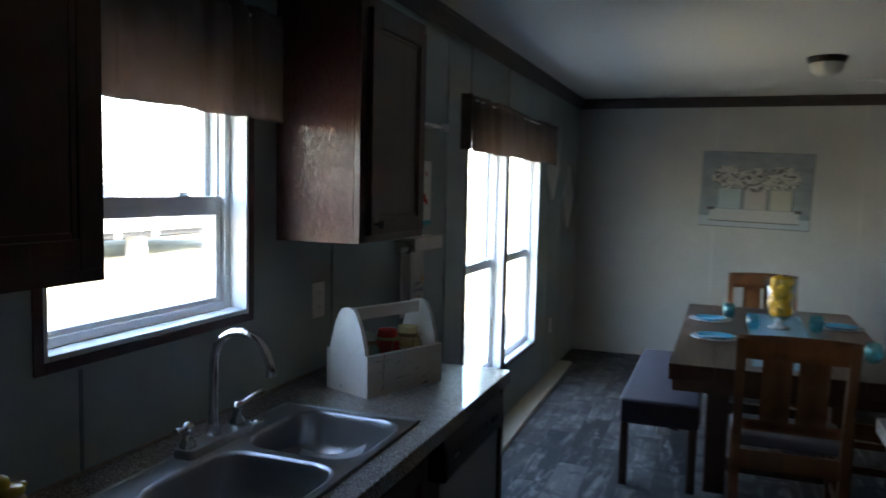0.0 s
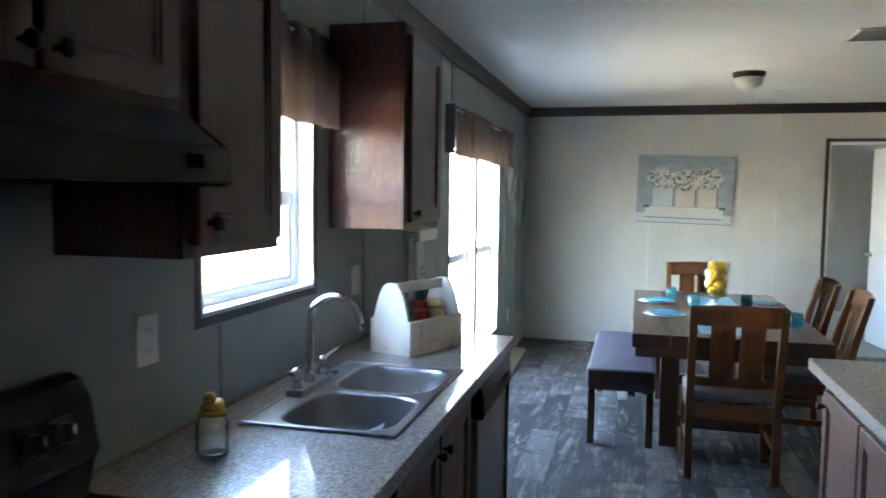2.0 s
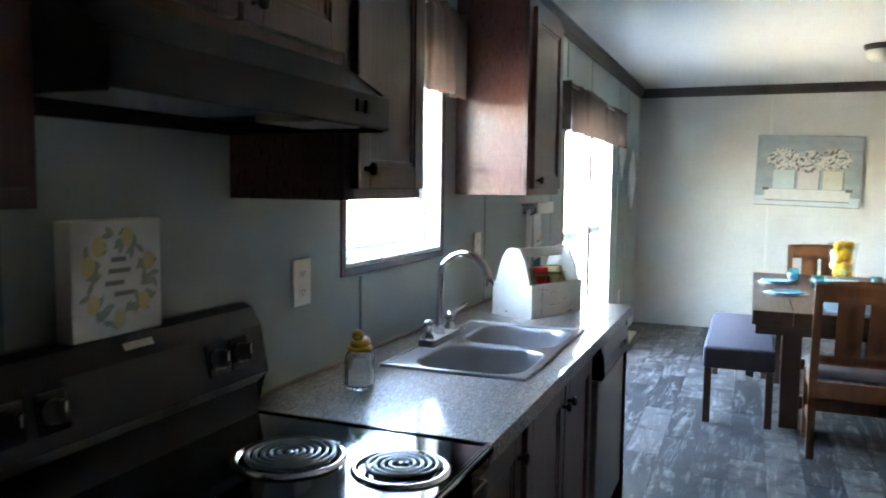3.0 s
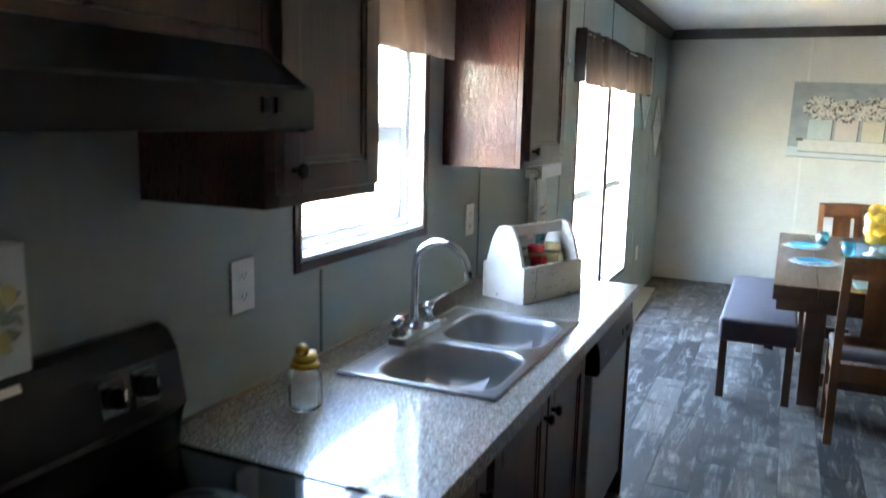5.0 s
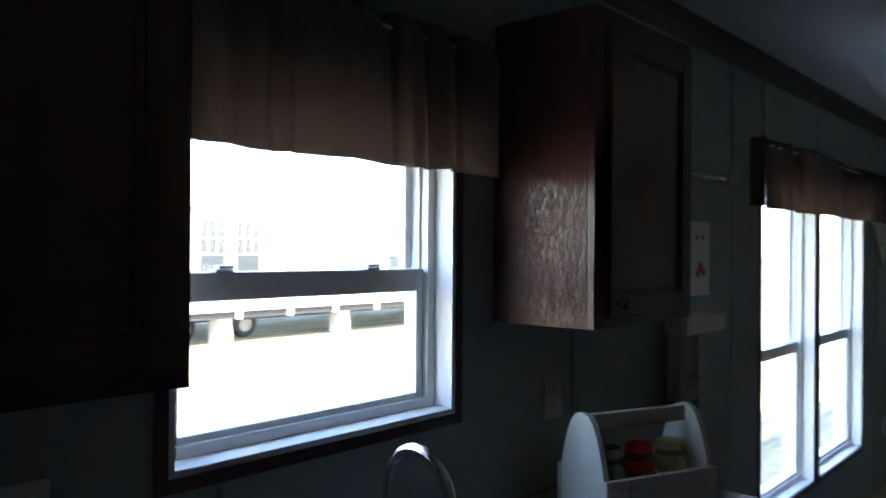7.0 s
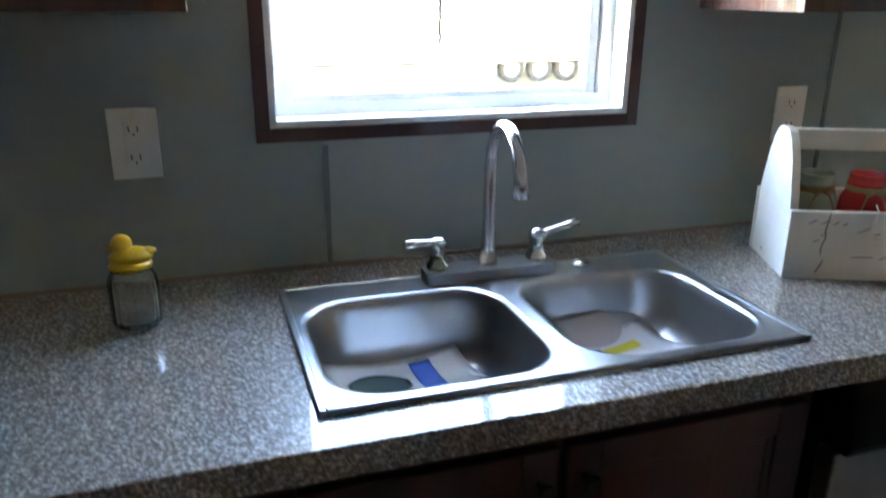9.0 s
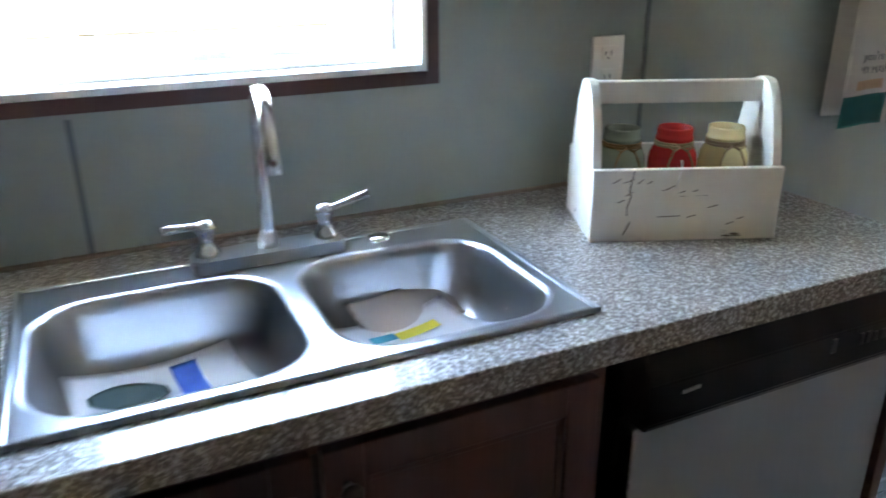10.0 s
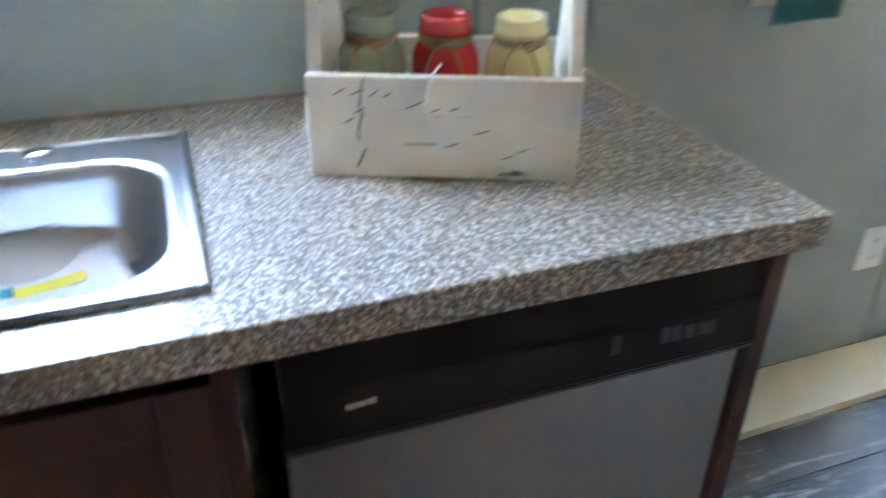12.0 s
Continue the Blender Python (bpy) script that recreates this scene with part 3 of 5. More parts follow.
def far_home():
    X, zb = -13.0, 0.0
    t = thing("mobile_home", "cream-sided manufactured home standing on block piers and wheels", "house", (X, 0, -0.46))
    z0, z1 = zb + 0.72, 3.02
    y0, y1 = -9.0, 19.0
    part("wall", boxes((-5.0, -0.02, y0, y1, z0, z1)), "siding", t)
    k, h = 0, 0.125
    while z0 + k * h < z1 - 0.05:
        z = z0 + k * h
        bm = prism(bmesh.new(), [(0.018, z), (0.018, z + 0.008), (-0.004, z + h), (-0.02, z + h), (-0.02, z)], 1, y0, y1)
        part("siding_board", bm, "siding", t)
        k += 1
    part("roof", prism(bmesh.new(), [(0.15, z1 - 0.05), (0.15, z1 + 0.05), (-2.5, z1 + 0.95), (-5.35, z1 + 0.05), (-5.35, z1 - 0.05)], 1, y0 - 0.3, y1 + 0.3), "shingle", t)
    part("fascia", boxes((0.15, 0.19, y0 - 0.3, y1 + 0.3, z1 - 0.09, z1 + 0.07)), "vinyl_white", t)
    part("skirt_beam", boxes((-0.4, -0.06, y0, y1, z0 - 0.16, z0 - 0.002)), "steel_dark", t)
    part("chassis", boxes((-3.9, -3.6, y0, y1, z0 - 0.3, z0 - 0.01), (-1.2, -1.0, y0, y1, z0 - 0.3, z0 - 0.01)), "steel_dark", t)

    def win(ya, yb, za, zb_, cols, rows, grille=0.0):
        o = part("window", boxes((0.0, 0.035, ya - 0.09, yb + 0.09, za - 0.09, za), (0.0, 0.035, ya - 0.09, yb + 0.09, zb_, zb_ + 0.09), (0.0, 0.035, ya - 0.09, ya, za, zb_), (0.0, 0.035, yb, yb + 0.09, za, zb_)), "vinyl_white", t)
        part("pane", boxes((0.0, 0.022, ya, yb, za, zb_)), "dark_pane", o)
        g, low = bmesh.new(), za + (zb_ - za) * grille
        for i in range(1, cols):
            y = ya + (yb - ya) * i / cols
            box(g, 0.022, 0.03, y - 0.012, y + 0.012, low, zb_)
        for i in range(0 if grille else 1, rows):
            z = low + (zb_ - low) * i / rows
            box(g, 0.022, 0.029, ya, yb, z - 0.014, z + 0.014)
        part("muntin", g, "vinyl_white", o)

    for ya, yb in ((6.12, 6.72), (6.98, 7.58)):
        win(ya, yb, z0 + 0.58, z0 + 1.92, 3, 2, 0.48)
    for ya, yb in ((2.24, 3.00), (3.11, 3.87)):
        win(ya, yb, z0 + 0.25, z0 + 1.90, 3, 5)
    win(11.5, 12.3, z0 + 0.58, z0 + 1.92, 3, 2, 0.48)
    for y in (-1.5, 3.56, 6.85, 10.2, 13.5):
        g = bmesh.new()
        box(g, -0.55, -0.15, y - 0.18, y + 0.18, 0, 0.30, 0.01)
        box(g, -0.53, -0.17, y - 0.17, y + 0.17, 0.305, 0.575, 0.01)
        part("block_pier", g, "block", t)
    for i in range(12):
        y = -1.0 + i * 1.35
        part("outrigger", boxes((-0.06, 0.02, y - 0.06, y + 0.06, z0 - 0.17, z0 - 0.0)), "vinyl_white", t)
    for y in (5.08, 5.76, 6.40, 7.42, 7.98):
        g = lathe(bmesh.new(), [(0.17, -0.09), (0.27, -0.11), (0.300, -0.07), (0.300, 0.07), (0.27, 0.11), (0.17, 0.09)], seg=24)
        bmesh.ops.rotate(g, verts=g.verts, matrix=Matrix.Rotation(radians(90), 3, "Y"))
        bmesh.ops.translate(g, verts=g.verts, vec=(-1.2, y, 0.300))
        o = part("wheel", g, "rubber", t)
        g = lathe(bmesh.new(), [(0, 0.04), (0.06, 0.06), (0.09, 0.03), (0.17, 0.06), (0.175, 0.09), (0.165, -0.09), (0, -0.09)], seg=20)
        bmesh.ops.rotate(g, verts=g.verts, matrix=Matrix.Rotation(radians(90), 3, "Y"))
        bmesh.ops.translate(g, verts=g.verts, vec=(-1.2, y, 0.300))
        part("rim", g, "block", o)


far_home()


# ---------------------------------------------------------------- cabinets
def panel_door(parent, x, y0, y1, z0, z1, knob=None, fr=0.055, out=1, name="door"):
    """A cabinet door with a frame, a sunk panel and a knob; out is the way it faces along x."""
    t = 0.020 * out
    a, b = sorted((x, x + t))
    a2, b2 = sorted((x + 0.002 * out, x + 0.010 * out))
    a3, b3 = sorted((x + 0.010 * out, x + 0.015 * out))
    d = part(name, boxes((a2, b2, y0 + fr, y1 - fr, z0 + fr, z1 - fr)), "cabinet", parent)
    for piece, r in (("stile", (y0, y0 + fr, z0, z1)), ("stile", (y1 - fr, y1, z0, z1)), ("rail", (y0 + fr, y1 - fr, z0, z0 + fr)), ("rail", (y0 + fr, y1 - fr, z1 - fr, z1))):
        part(piece, box(bmesh.new(), a, b, *r, bevel=0.0025), "cabinet", d)
    w = 0.012
    for r in ((y0 + fr, y0 + fr + w, z0 + fr, z1 - fr), (y1 - fr - w, y1 - fr, z0 + fr, z1 - fr), (y0 + fr + w, y1 - fr - w, z0 + fr, z0 + fr + w), (y0 + fr + w, y1 - fr - w, z1 - fr - w, z1 - fr)):
        part("bead", box(bmesh.new(), a3, b3, *r, bevel=0.002), "cabinet", d)
    if knob:
        bm = lathe(bmesh.new(), [(0.006, 0), (0.006, 0.012), (0.014, 0.018), (0.016, 0.024), (0.011, 0.030), (0, 0.031)], seg=14)
        bmesh.ops.rotate(bm, verts=bm.verts, matrix=Matrix.Rotation(radians(90 * out), 3, "Y"))
        bmesh.ops.translate(bm, verts=bm.verts, vec=(x + t, knob[0], knob[1]))
        part("knob", bm, "knob", d, "small dark metal knob")
    return d


def upper(y0, y1, z0, z1, doors, label):
    t = thing("wall_cabinet", label, "cabinet", (0, y0, z0), group="wall cabinets")
    w, h, d = y1 - y0, z1 - z0, 0.300
    for piece, r in (("side_panel", (0.0, d - 0.02, 0, 0.016, 0, h)), ("side_panel", (0.0, d - 0.02, w - 0.016, w, 0, h)), ("bottom_panel", (0.0, d - 0.02, 0.016, w - 0.016, 0.012, 0.028)), ("top_panel", (0.0, d - 0.02, 0.016, w - 0.016, h - 0.016, h)), ("back_panel", (0.0, 0.006, 0.016, w - 0.016, 0.03, h - 0.016))):
        part(piece, boxes(r, bevel=0.001), "cabinet_side" if piece == "side_panel" else "cabinet", t)
    part("face_frame", boxes((d - 0.02, d, 0, 0.04, 0, h), (d - 0.02, d, w - 0.04, w, 0, h), (d - 0.02, d, 0.04, w - 0.04, 0, 0.04), (d - 0.02, d, 0.04, w - 0.04, h - 0.05, h), bevel=0.0015), "cabinet", t)
    part("inside", boxes((d - 0.03, d - 0.022, 0.02, w - 0.02, 0.03, h - 0.02)), "cabinet_dark", t)
    for a, b, c, e, k in doors:
        panel_door(t, d, a, b, c, e, k)
    return t


upper(-0.578, -0.050, 1.405, 2.180, [(0.045, 0.490, 0.025, 0.735, (0.075, 0.06))], "dark cherry wall cabinet with one panelled door")
upper(-2.020, -1.615, 1.405, 2.180, [(0.030, 0.385, 0.025, 0.735, (0.060, 0.07))], "dark cherry wall cabinet beside the range hood")
upper(-2.780, -2.022, 1.690, 2.180, [(0.03, 0.372, 0.02, 0.450, (0.345, 0.055)), (0.386, 0.728, 0.02, 0.450, (0.413, 0.055))], "short dark cherry wall cabinet above the range hood")
upper(-3.600, -2.782, 1.405, 2.180, [(0.03, 0.400, 0.025, 0.735, (0.37, 0.06)), (0.415, 0.788, 0.025, 0.735, (0.445, 0.06))], "dark cherry wall cabinet with two doors beside the range")

# range hood
hood = thing("range_hood", "dark under-cabinet range hood with sloping front", "range hood", (0, -2.775, 1.548))
bm = bmesh.new()
prism(bm, [(0.0, 0.0), (0.0, 0.140), (0.30, 0.140), (0.31, 0.140), (0.395, 0.075), (0.395, 0.012), (0.385, 0.012), (0.385, 0.03), (0.02, 0.03), (0.02, 0.0)], 1, 0.012, 0.738)
part("shell", bm, "hood", hood)
part("side", prism(bmesh.new(), [(0.0, 0.0), (0.0, 0.140), (0.31, 0.140), (0.40, 0.076), (0.40, 0.0)], 1, 0.0, 0.012), "hood", hood)
part("side", prism(bmesh.new(), [(0.0, 0.0), (0.0, 0.140), (0.31, 0.140), (0.40, 0.076), (0.40, 0.0)], 1, 0.738, 0.75), "hood", hood)
part("lip", box(bmesh.new(), 0.396, 0.412, 0.0, 0.75, 0.004, 0.072, 0.004), "hood", hood)
for y in (0.60, 0.635):
    part("switch", box(bmesh.new(), 0.412, 0.418, y, y + 0.02, 0.030, 0.055, 0.002), "black_plastic", hood)
part("grease_filter", boxes((0.08, 0.36, 0.10, 0.55, 0.022, 0.029)), "steel", hood)
part("lamp_lens", box(bmesh.new(), 0.24, 0.37, 0.52, 0.70, 0.006, 0.029, 0.004), "opal", hood)


# ---------------------------------------------------------------- counter run
def base_cabinet(y0, y1, doors, label):
    t = thing("base_cabinet", label, "cabinet", (0, y0, 0), group="base cabinets")
    w, d = y1 - y0, 0.585
    for piece, r in (("side_panel", (0.0, d - 0.02, 0, 0.016, 0.0, 0.866)), ("side_panel", (0.0, d - 0.02, w - 0.016, w, 0.0, 0.866)), ("bottom_panel", (0.0, d - 0.02, 0.016, w - 0.016, 0.09, 0.106))):
        part(piece, boxes(r), "cabinet", t)
    part("face_frame", boxes((d - 0.02, d, 0, 0.04, 0.09, 0.866), (d - 0.02, d, w - 0.04, w, 0.09, 0.866), (d - 0.02, d, 0.04, w - 0.04, 0.81, 0.866), (d - 0.02, d, 0.04, w - 0.04, 0.09, 0.13), bevel=0.0015), "cabinet", t)
    part("inside", boxes((d - 0.03, d - 0.022, 0.02, w - 0.02, 0.1, 0.85)), "cabinet_dark", t)
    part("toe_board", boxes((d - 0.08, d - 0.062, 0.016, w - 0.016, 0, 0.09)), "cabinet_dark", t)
    for a, b, k in doors:
        panel_door(t, d, a, b, 0.115, 0.822, (k, 0.765))
    return t


base_cabinet(-2.012, -1.622, [(0.030, 0.360, 0.330)], "narrow dark cherry base cabinet beside the range")
base_cabinet(-1.620, -0.702, [(0.025, 0.452, 0.422), (0.466, 0.893, 0.496)], "dark cherry sink base cabinet with two panelled doors")
solid("end_panel", boxes((0.0, 0.628, -0.046, -0.018, 0, 0.866), bevel=0.002), "cabinet", "dark cherry panel closing the counter end", "panel")

# worktop with the sink's hole in it
SX0, SX1, SY0, SY1 = 0.124, 0.570, -1.503, -0.708
top = thing("countertop", "speckled grey-brown granite-look laminate countertop", "countertop", (0, -2.013, 0.866))
L = 2.013
bm = bmesh.new()
hx0, hx1, hy0, hy1 = SX0 + 0.02, SX1 - 0.02, SY0 + 2.013 + 0.02, SY1 + 2.013 - 0.02
for r in ((0.0, hx0, 0, L), (hx1, 0.628, 0, L), (hx0, hx1, 0, hy0), (hx0, hx1, hy1, L)):
    box(bm, *r, 0.0, 0.044)
part("slab", bm, "laminate", top)
part("front_edge", box(bmesh.new(), 0.622, 0.642, 0, L, -0.002, 0.0442, 0.0025, 2), "laminate", top)
part("end_edge", box(bmesh.new(), 0.0, 0.642, L - 0.006, L + 0.018, -0.002, 0.0443, 0.0025, 2), "laminate", top)
part("back_strip", box(bmesh.new(), 0.0, 0.012, 0, L, 0.044, 0.052, 0.003), "caulk", top, "thin tan caulk strip along the wall")


# ---------------------------------------------------------------- sink
def rounded(cx, cy, hx, hy, r, seg=6):
    pts = []
    for sx, sy, a0 in ((1, 1, 0), (-1, 1, 90), (-1, -1, 180), (1, -1, 270)):
        for i in range(seg + 1):
            a = radians(a0 + 90 * i / seg)
            pts.append((cx + sx * (hx - r) + r * math.cos(a), cy + sy * (hy - r) + r * math.sin(a)))
    return pts


def bowl_mesh(cx, cy, hx, hy, depth):
    bm = bmesh.new()
    rows = []
    for inset, z, r in ((-0.012, 0.006, 0.095), (-0.004, 0.0045, 0.088), (0.0, -0.002, 0.085), (0.004, -0.02, 0.082), (0.018, -depth + 0.045, 0.075), (0.032, -depth + 0.012, 0.07), (0.060, -depth, 0.055)):
        rows.append([bm.verts.new((x, y, z)) for x, y in rounded(cx, cy, hx - inset, hy - inset, r)])
    for a, b in zip(rows, rows[1:]):
        for i in range(len(a)):
            j = (i + 1) % len(a)
            f = bm.faces.new((a[i], a[j], b[j], b[i]))
            f.smooth = True
    bm.faces.new(rows[-1])
    return bm


sink = thing("sink", "double-bowl stainless steel drop-in sink with leaflets in it", "sink", (0, 0, 0.911))
bowls = [(0.375, -1.302, 0.163, 0.172), (0.375, -0.915, 0.163, 0.168)]
bm = bmesh.new()
# rim: a flat deck with a raised rolled edge, cut round both bowls
deck = 0.006
x0, x1, y0, y1 = SX0, SX1, SY0, SY1
outer = [(x0, y0, x1, y1)]
by = [(c[1] - c[3] - 0.012, c[1] + c[3] + 0.012) for c in bowls]
bx = (bowls[0][0] - 0.175, bowls[0][0] + 0.175)


def corner_fill(bm, cx, cy, hx, hy, r, z):
    """The flat corners between a bowl's rounded mouth and its square surround."""
    pts = rounded(cx, cy, hx, hy, r)
    k = len(pts) // 4
    for q, (sx, sy) in enumerate(((1, 1), (-1, 1), (-1, -1), (1, -1))):
        c = bm.verts.new((cx + sx * hx, cy + sy * hy, z))
        arc = [bm.verts.new((*p, z)) for p in pts[q * k:(q + 1) * k]]
        for a, b in zip(arc, arc[1:]):
            bm.faces.new((c, a, b))


def flat(bm, xa, xb, ya, yb, z):
    bm.faces.new([bm.verts.new(p) for p in ((xa, ya, z), (xb, ya, z), (xb, yb, z), (xa, yb, z))])


for xa, xb, ya, yb in ((x0 + 0.012, bx[0], y0 + 0.012, y1 - 0.012), (bx[1], x1 - 0.012, y0 + 0.012, y1 - 0.012), (bx[0], bx[1], y0 + 0.012, by[0][0]), (bx[0], bx[1], by[0][1], by[1][0]), (bx[0], bx[1], by[1][1], y1 - 0.012)):
    flat(bm, xa, xb, ya, yb, deck)
for c in bowls:
    corner_fill(bm, c[0], c[1], c[2] + 0.012, c[3] + 0.012, 0.095, deck)
bmesh.ops.remove_doubles(bm, verts=bm.verts, dist=0.0002)
part("deck", bm, "steel", sink)
bm = bmesh.new()
for r in ((x0, x1, y0, y0 + 0.012), (x0, x1, y1 - 0.012, y1), (x0, x0 + 0.012, y0 + 0.012, y1 - 0.012), (x1 - 0.012, x1, y0 + 0.012, y1 - 0.012)):
    box(bm, *r, -0.002, 0.0085, bevel=0.003)
part("rim", bm, "steel", sink)
for c in bowls:
    b = part("bowl", bowl_mesh(*c, 0.125), "steel", sink)
    part("drain", lathe(bmesh.new(), [(0.048, 0.0), (0.044, 0.003), (0.036, 0.002), (0.030, -0.004), (0, -0.006)], (c[0], c[1], -0.123), 20), "chrome", b)
part("hole_cap", lathe(bmesh.new(), [(0.021, 0.0), (0.020, 0.004), (0.012, 0.007), (0, 0.008)], (0.152, -0.903, deck), 18), "chrome", sink)

# faucet
faucet = thing("faucet", "chrome high-arc kitchen faucet with two lever handles", "faucet", (0.155, -1.106, 0.917))
bm = bmesh.new()
prism(bm, rounded(0.004, 0, 0.030, 0.130, 0.012), 2, 0.0, 0.022)
bmesh.ops.bevel(bm, geom=[e for e in bm.edges if min(v.co.z for v in e.verts) > 0.018], offset=0.003, segments=2, affect="EDGES")
part("base_plate", bm, "steel", faucet)
pts = [(0, 0, 0.02), (0, 0, 0.06), (0, 0, 0.12), (0, 0, 0.18)]
R = 0.091
for i in range(1, 15):
    a = math.pi * (1 - i / 14 * 0.93)
    pts.append((R + R * math.cos(a), 0.0, 0.208 + R * math.sin(a)))
last = Vector(pts[-1])
pts.append(tuple(last + Vector((0.006, 0, -0.03))))
bm = tube(bmesh.new(), pts, 0.0115, 14, radii=[0.019, 0.014] + [0.0115] * (len(pts) - 3) + [0.0135])
bmesh.ops.rotate(bm, verts=bm.verts, matrix=Matrix.Rotation(radians(-6), 3, "Z"))
part("spout", bm, "chrome", faucet)
for s in (-1, 1):
    bm = lathe(bmesh.new(), [(0.022, 0.0), (0.021, 0.012), (0.014, 0.02), (0.013, 0.038), (0.018, 0.046), (0.018, 0.056), (0.010, 0.064), (0, 0.065)], (0, s * 0.102, 0.02), 18)
    tip = (0.030, s * 0.175, 0.100) if s > 0 else (0.020, s * 0.172, 0.082)
    tube(bm, [(0.0, s * 0.100, 0.066), (0.008, s * 0.122, 0.078), tuple(0.5 * (p + q) for p, q in zip((0.008, s * 0.122, 0.078), tip)), tip], 0.006, 10, radii=[0.009, 0.007, 0.007, 0.008])
    part("handle", bm, "chrome", faucet, "chrome lever handle")


def leaflet(x, y, z, w, d, turn, curl, label, prints, material="paper", lean=0.0):
    """A bent paper sheet with printed blocks on it."""
    t = thing("leaflet", label, "paper", (x, y, z), turn, group="leaflets in the sink")

    def fn(u, v, dz=0.0):
        a = (u - 0.5) * w
        return (a * math.cos(lean), (v - 0.5) * d, 0.004 + (u * w) * math.sin(lean) + curl * (u - 0.45) ** 2 + curl * 0.6 * (v - 0.6) ** 2 + dz)

    part("sheet", sheet(bmesh.new(), fn, 14, 14, 0.0006), material, t)
    for u0, u1, v0, v1, m in prints:
        def spot(u, v):
            k = math.sin(math.pi * (0.04 + 0.92 * v)) ** 0.6 if m == "print_green" else 1.0
            return fn((u0 + u1) / 2 + (u - 0.5) * (u1 - u0) * k, v0 + v * (v1 - v0), 0.002)
        part("print", sheet(bmesh.new(), spot, 8, 12, 0.0004), m, t)


zb = 0.911 - 0.124
leaflet(0.358, -1.315, zb + 0.004, 0.19, 0.25, 8, 0.10, "white leaflet with blue heading in the sink bowl", [(0.08, 0.62, 0.60, 0.76, "print_blue"), (0.16, 0.52, 0.10, 0.54, "print_green"), (0.74, 0.77, 0.15, 0.8, "print_grey")], lean=0.07)
leaflet(0.372, -0.922, zb + 0.006, 0.19, 0.25, 14, 0.10, "white leaflet with green sprig in the sink bowl", [(0.40, 0.62, 0.12, 0.54, "print_green"), (0.20, 0.30, 0.26, 0.46, "print_teal"), (0.22, 0.34, 0.46, 0.80, "print_yellow")], lean=0.08)
leaflet(0.272, -0.900, zb + 0.050, 0.100, 0.20, 14, 0.015, "folded cream card leaning in the sink bowl", [(0.02, 0.05, 0.05, 0.95, "print_grey")], "cardboard", -0.45)

# ---------------------------------------------------------------- dishwasher
dw = thing("dishwasher", "stainless dishwasher with a black control panel", "dishwasher", (0, -0.668, 0))
W = 0.622
part("tub", boxes((0.02, 0.575, 0.01, W - 0.01, 0.08, 0.862)), "black_plastic", dw)
bm = box(bmesh.new(), 0.575, 0.618, 0.004, W - 0.006, 0.115, 0.716, 0.006)
part("door_panel", bm, "steel_door", dw, "brushed stainless door panel")
bm = prism(bmesh.new(), [(0.575, 0.718), (0.632, 0.718), (0.640, 0.733), (0.636, 0.80), (0.622, 0.852), (0.575, 0.856)], 1, 0.008, W - 0.004)
bmesh.ops.bevel(bm, geom=list(bm.edges), offset=0.003, segments=2, affect="EDGES")
panel = part("control_panel", bm, "black_plastic", dw, "glossy black control panel")
part("badge", boxes((0.6375, 0.6400, 0.074, 0.085, 0.776, 0.782), (0.6375, 0.6400, 0.0865, 0.0965, 0.777, 0.7825), (0.6375, 0.6400, 0.098, 0.108, 0.778, 0.784)), "badge_steel", panel, "small pale maker's badge")
for y, w, h in ((0.398, 0.012, 0.026), (0.468, 0.010, 0.022), (0.484, 0.012, 0.022), (0.503, 0.012, 0.018), (0.522, 0.024, 0.018)):
    part("button", box(bmesh.new(), 0.634, 0.6403, y, y + w, 0.766, 0.766 + h, 0.001), "print_dim", panel)
part("kick_plate", boxes((0.53, 0.548, 0.01, W - 0.01, 0.0, 0.105)), "black_plastic", dw)

# ---------------------------------------------------------------- range
stove = thing("stove", "black electric range with four coil burners", "stove", (0, -2.778, 0))
W = 0.755
part("body", box(bmesh.new(), 0.02, 0.605, 0.0, W, 0.03, 0.895, 0.004), "black_enamel", stove)
part("oven_door", box(bmesh.new(), 0.607, 0.645, 0.012, W - 0.012, 0.23, 0.845, 0.006), "black_enamel", stove)
part("drawer", box(bmesh.new(), 0.607, 0.640, 0.012, W - 0.012, 0.04, 0.215, 0.006), "black_enamel", stove)
bm = tube(bmesh.new(), [(0.645, 0.07, 0.80), (0.678, 0.07, 0.80), (0.678, W - 0.07, 0.80), (0.645, W - 0.07, 0.80)], 0.011, 10)
part("oven_handle", bm, "black_plastic", stove)
cook = part("cooktop", box(bmesh.new(), 0.020, 0.652, -0.002, W + 0.002, 0.895, 0.914, 0.006), "black_enamel", stove)
part("cooktop_lip", boxes((0.075, 0.645, 0.002, 0.010, 0.914, 0.9185), (0.075, 0.645, W - 0.010, W - 0.002, 0.914, 0.9185), (0.637, 0.646, 0.010, W - 0.010, 0.914, 0.9185), bevel=0.0015), "black_enamel", stove)
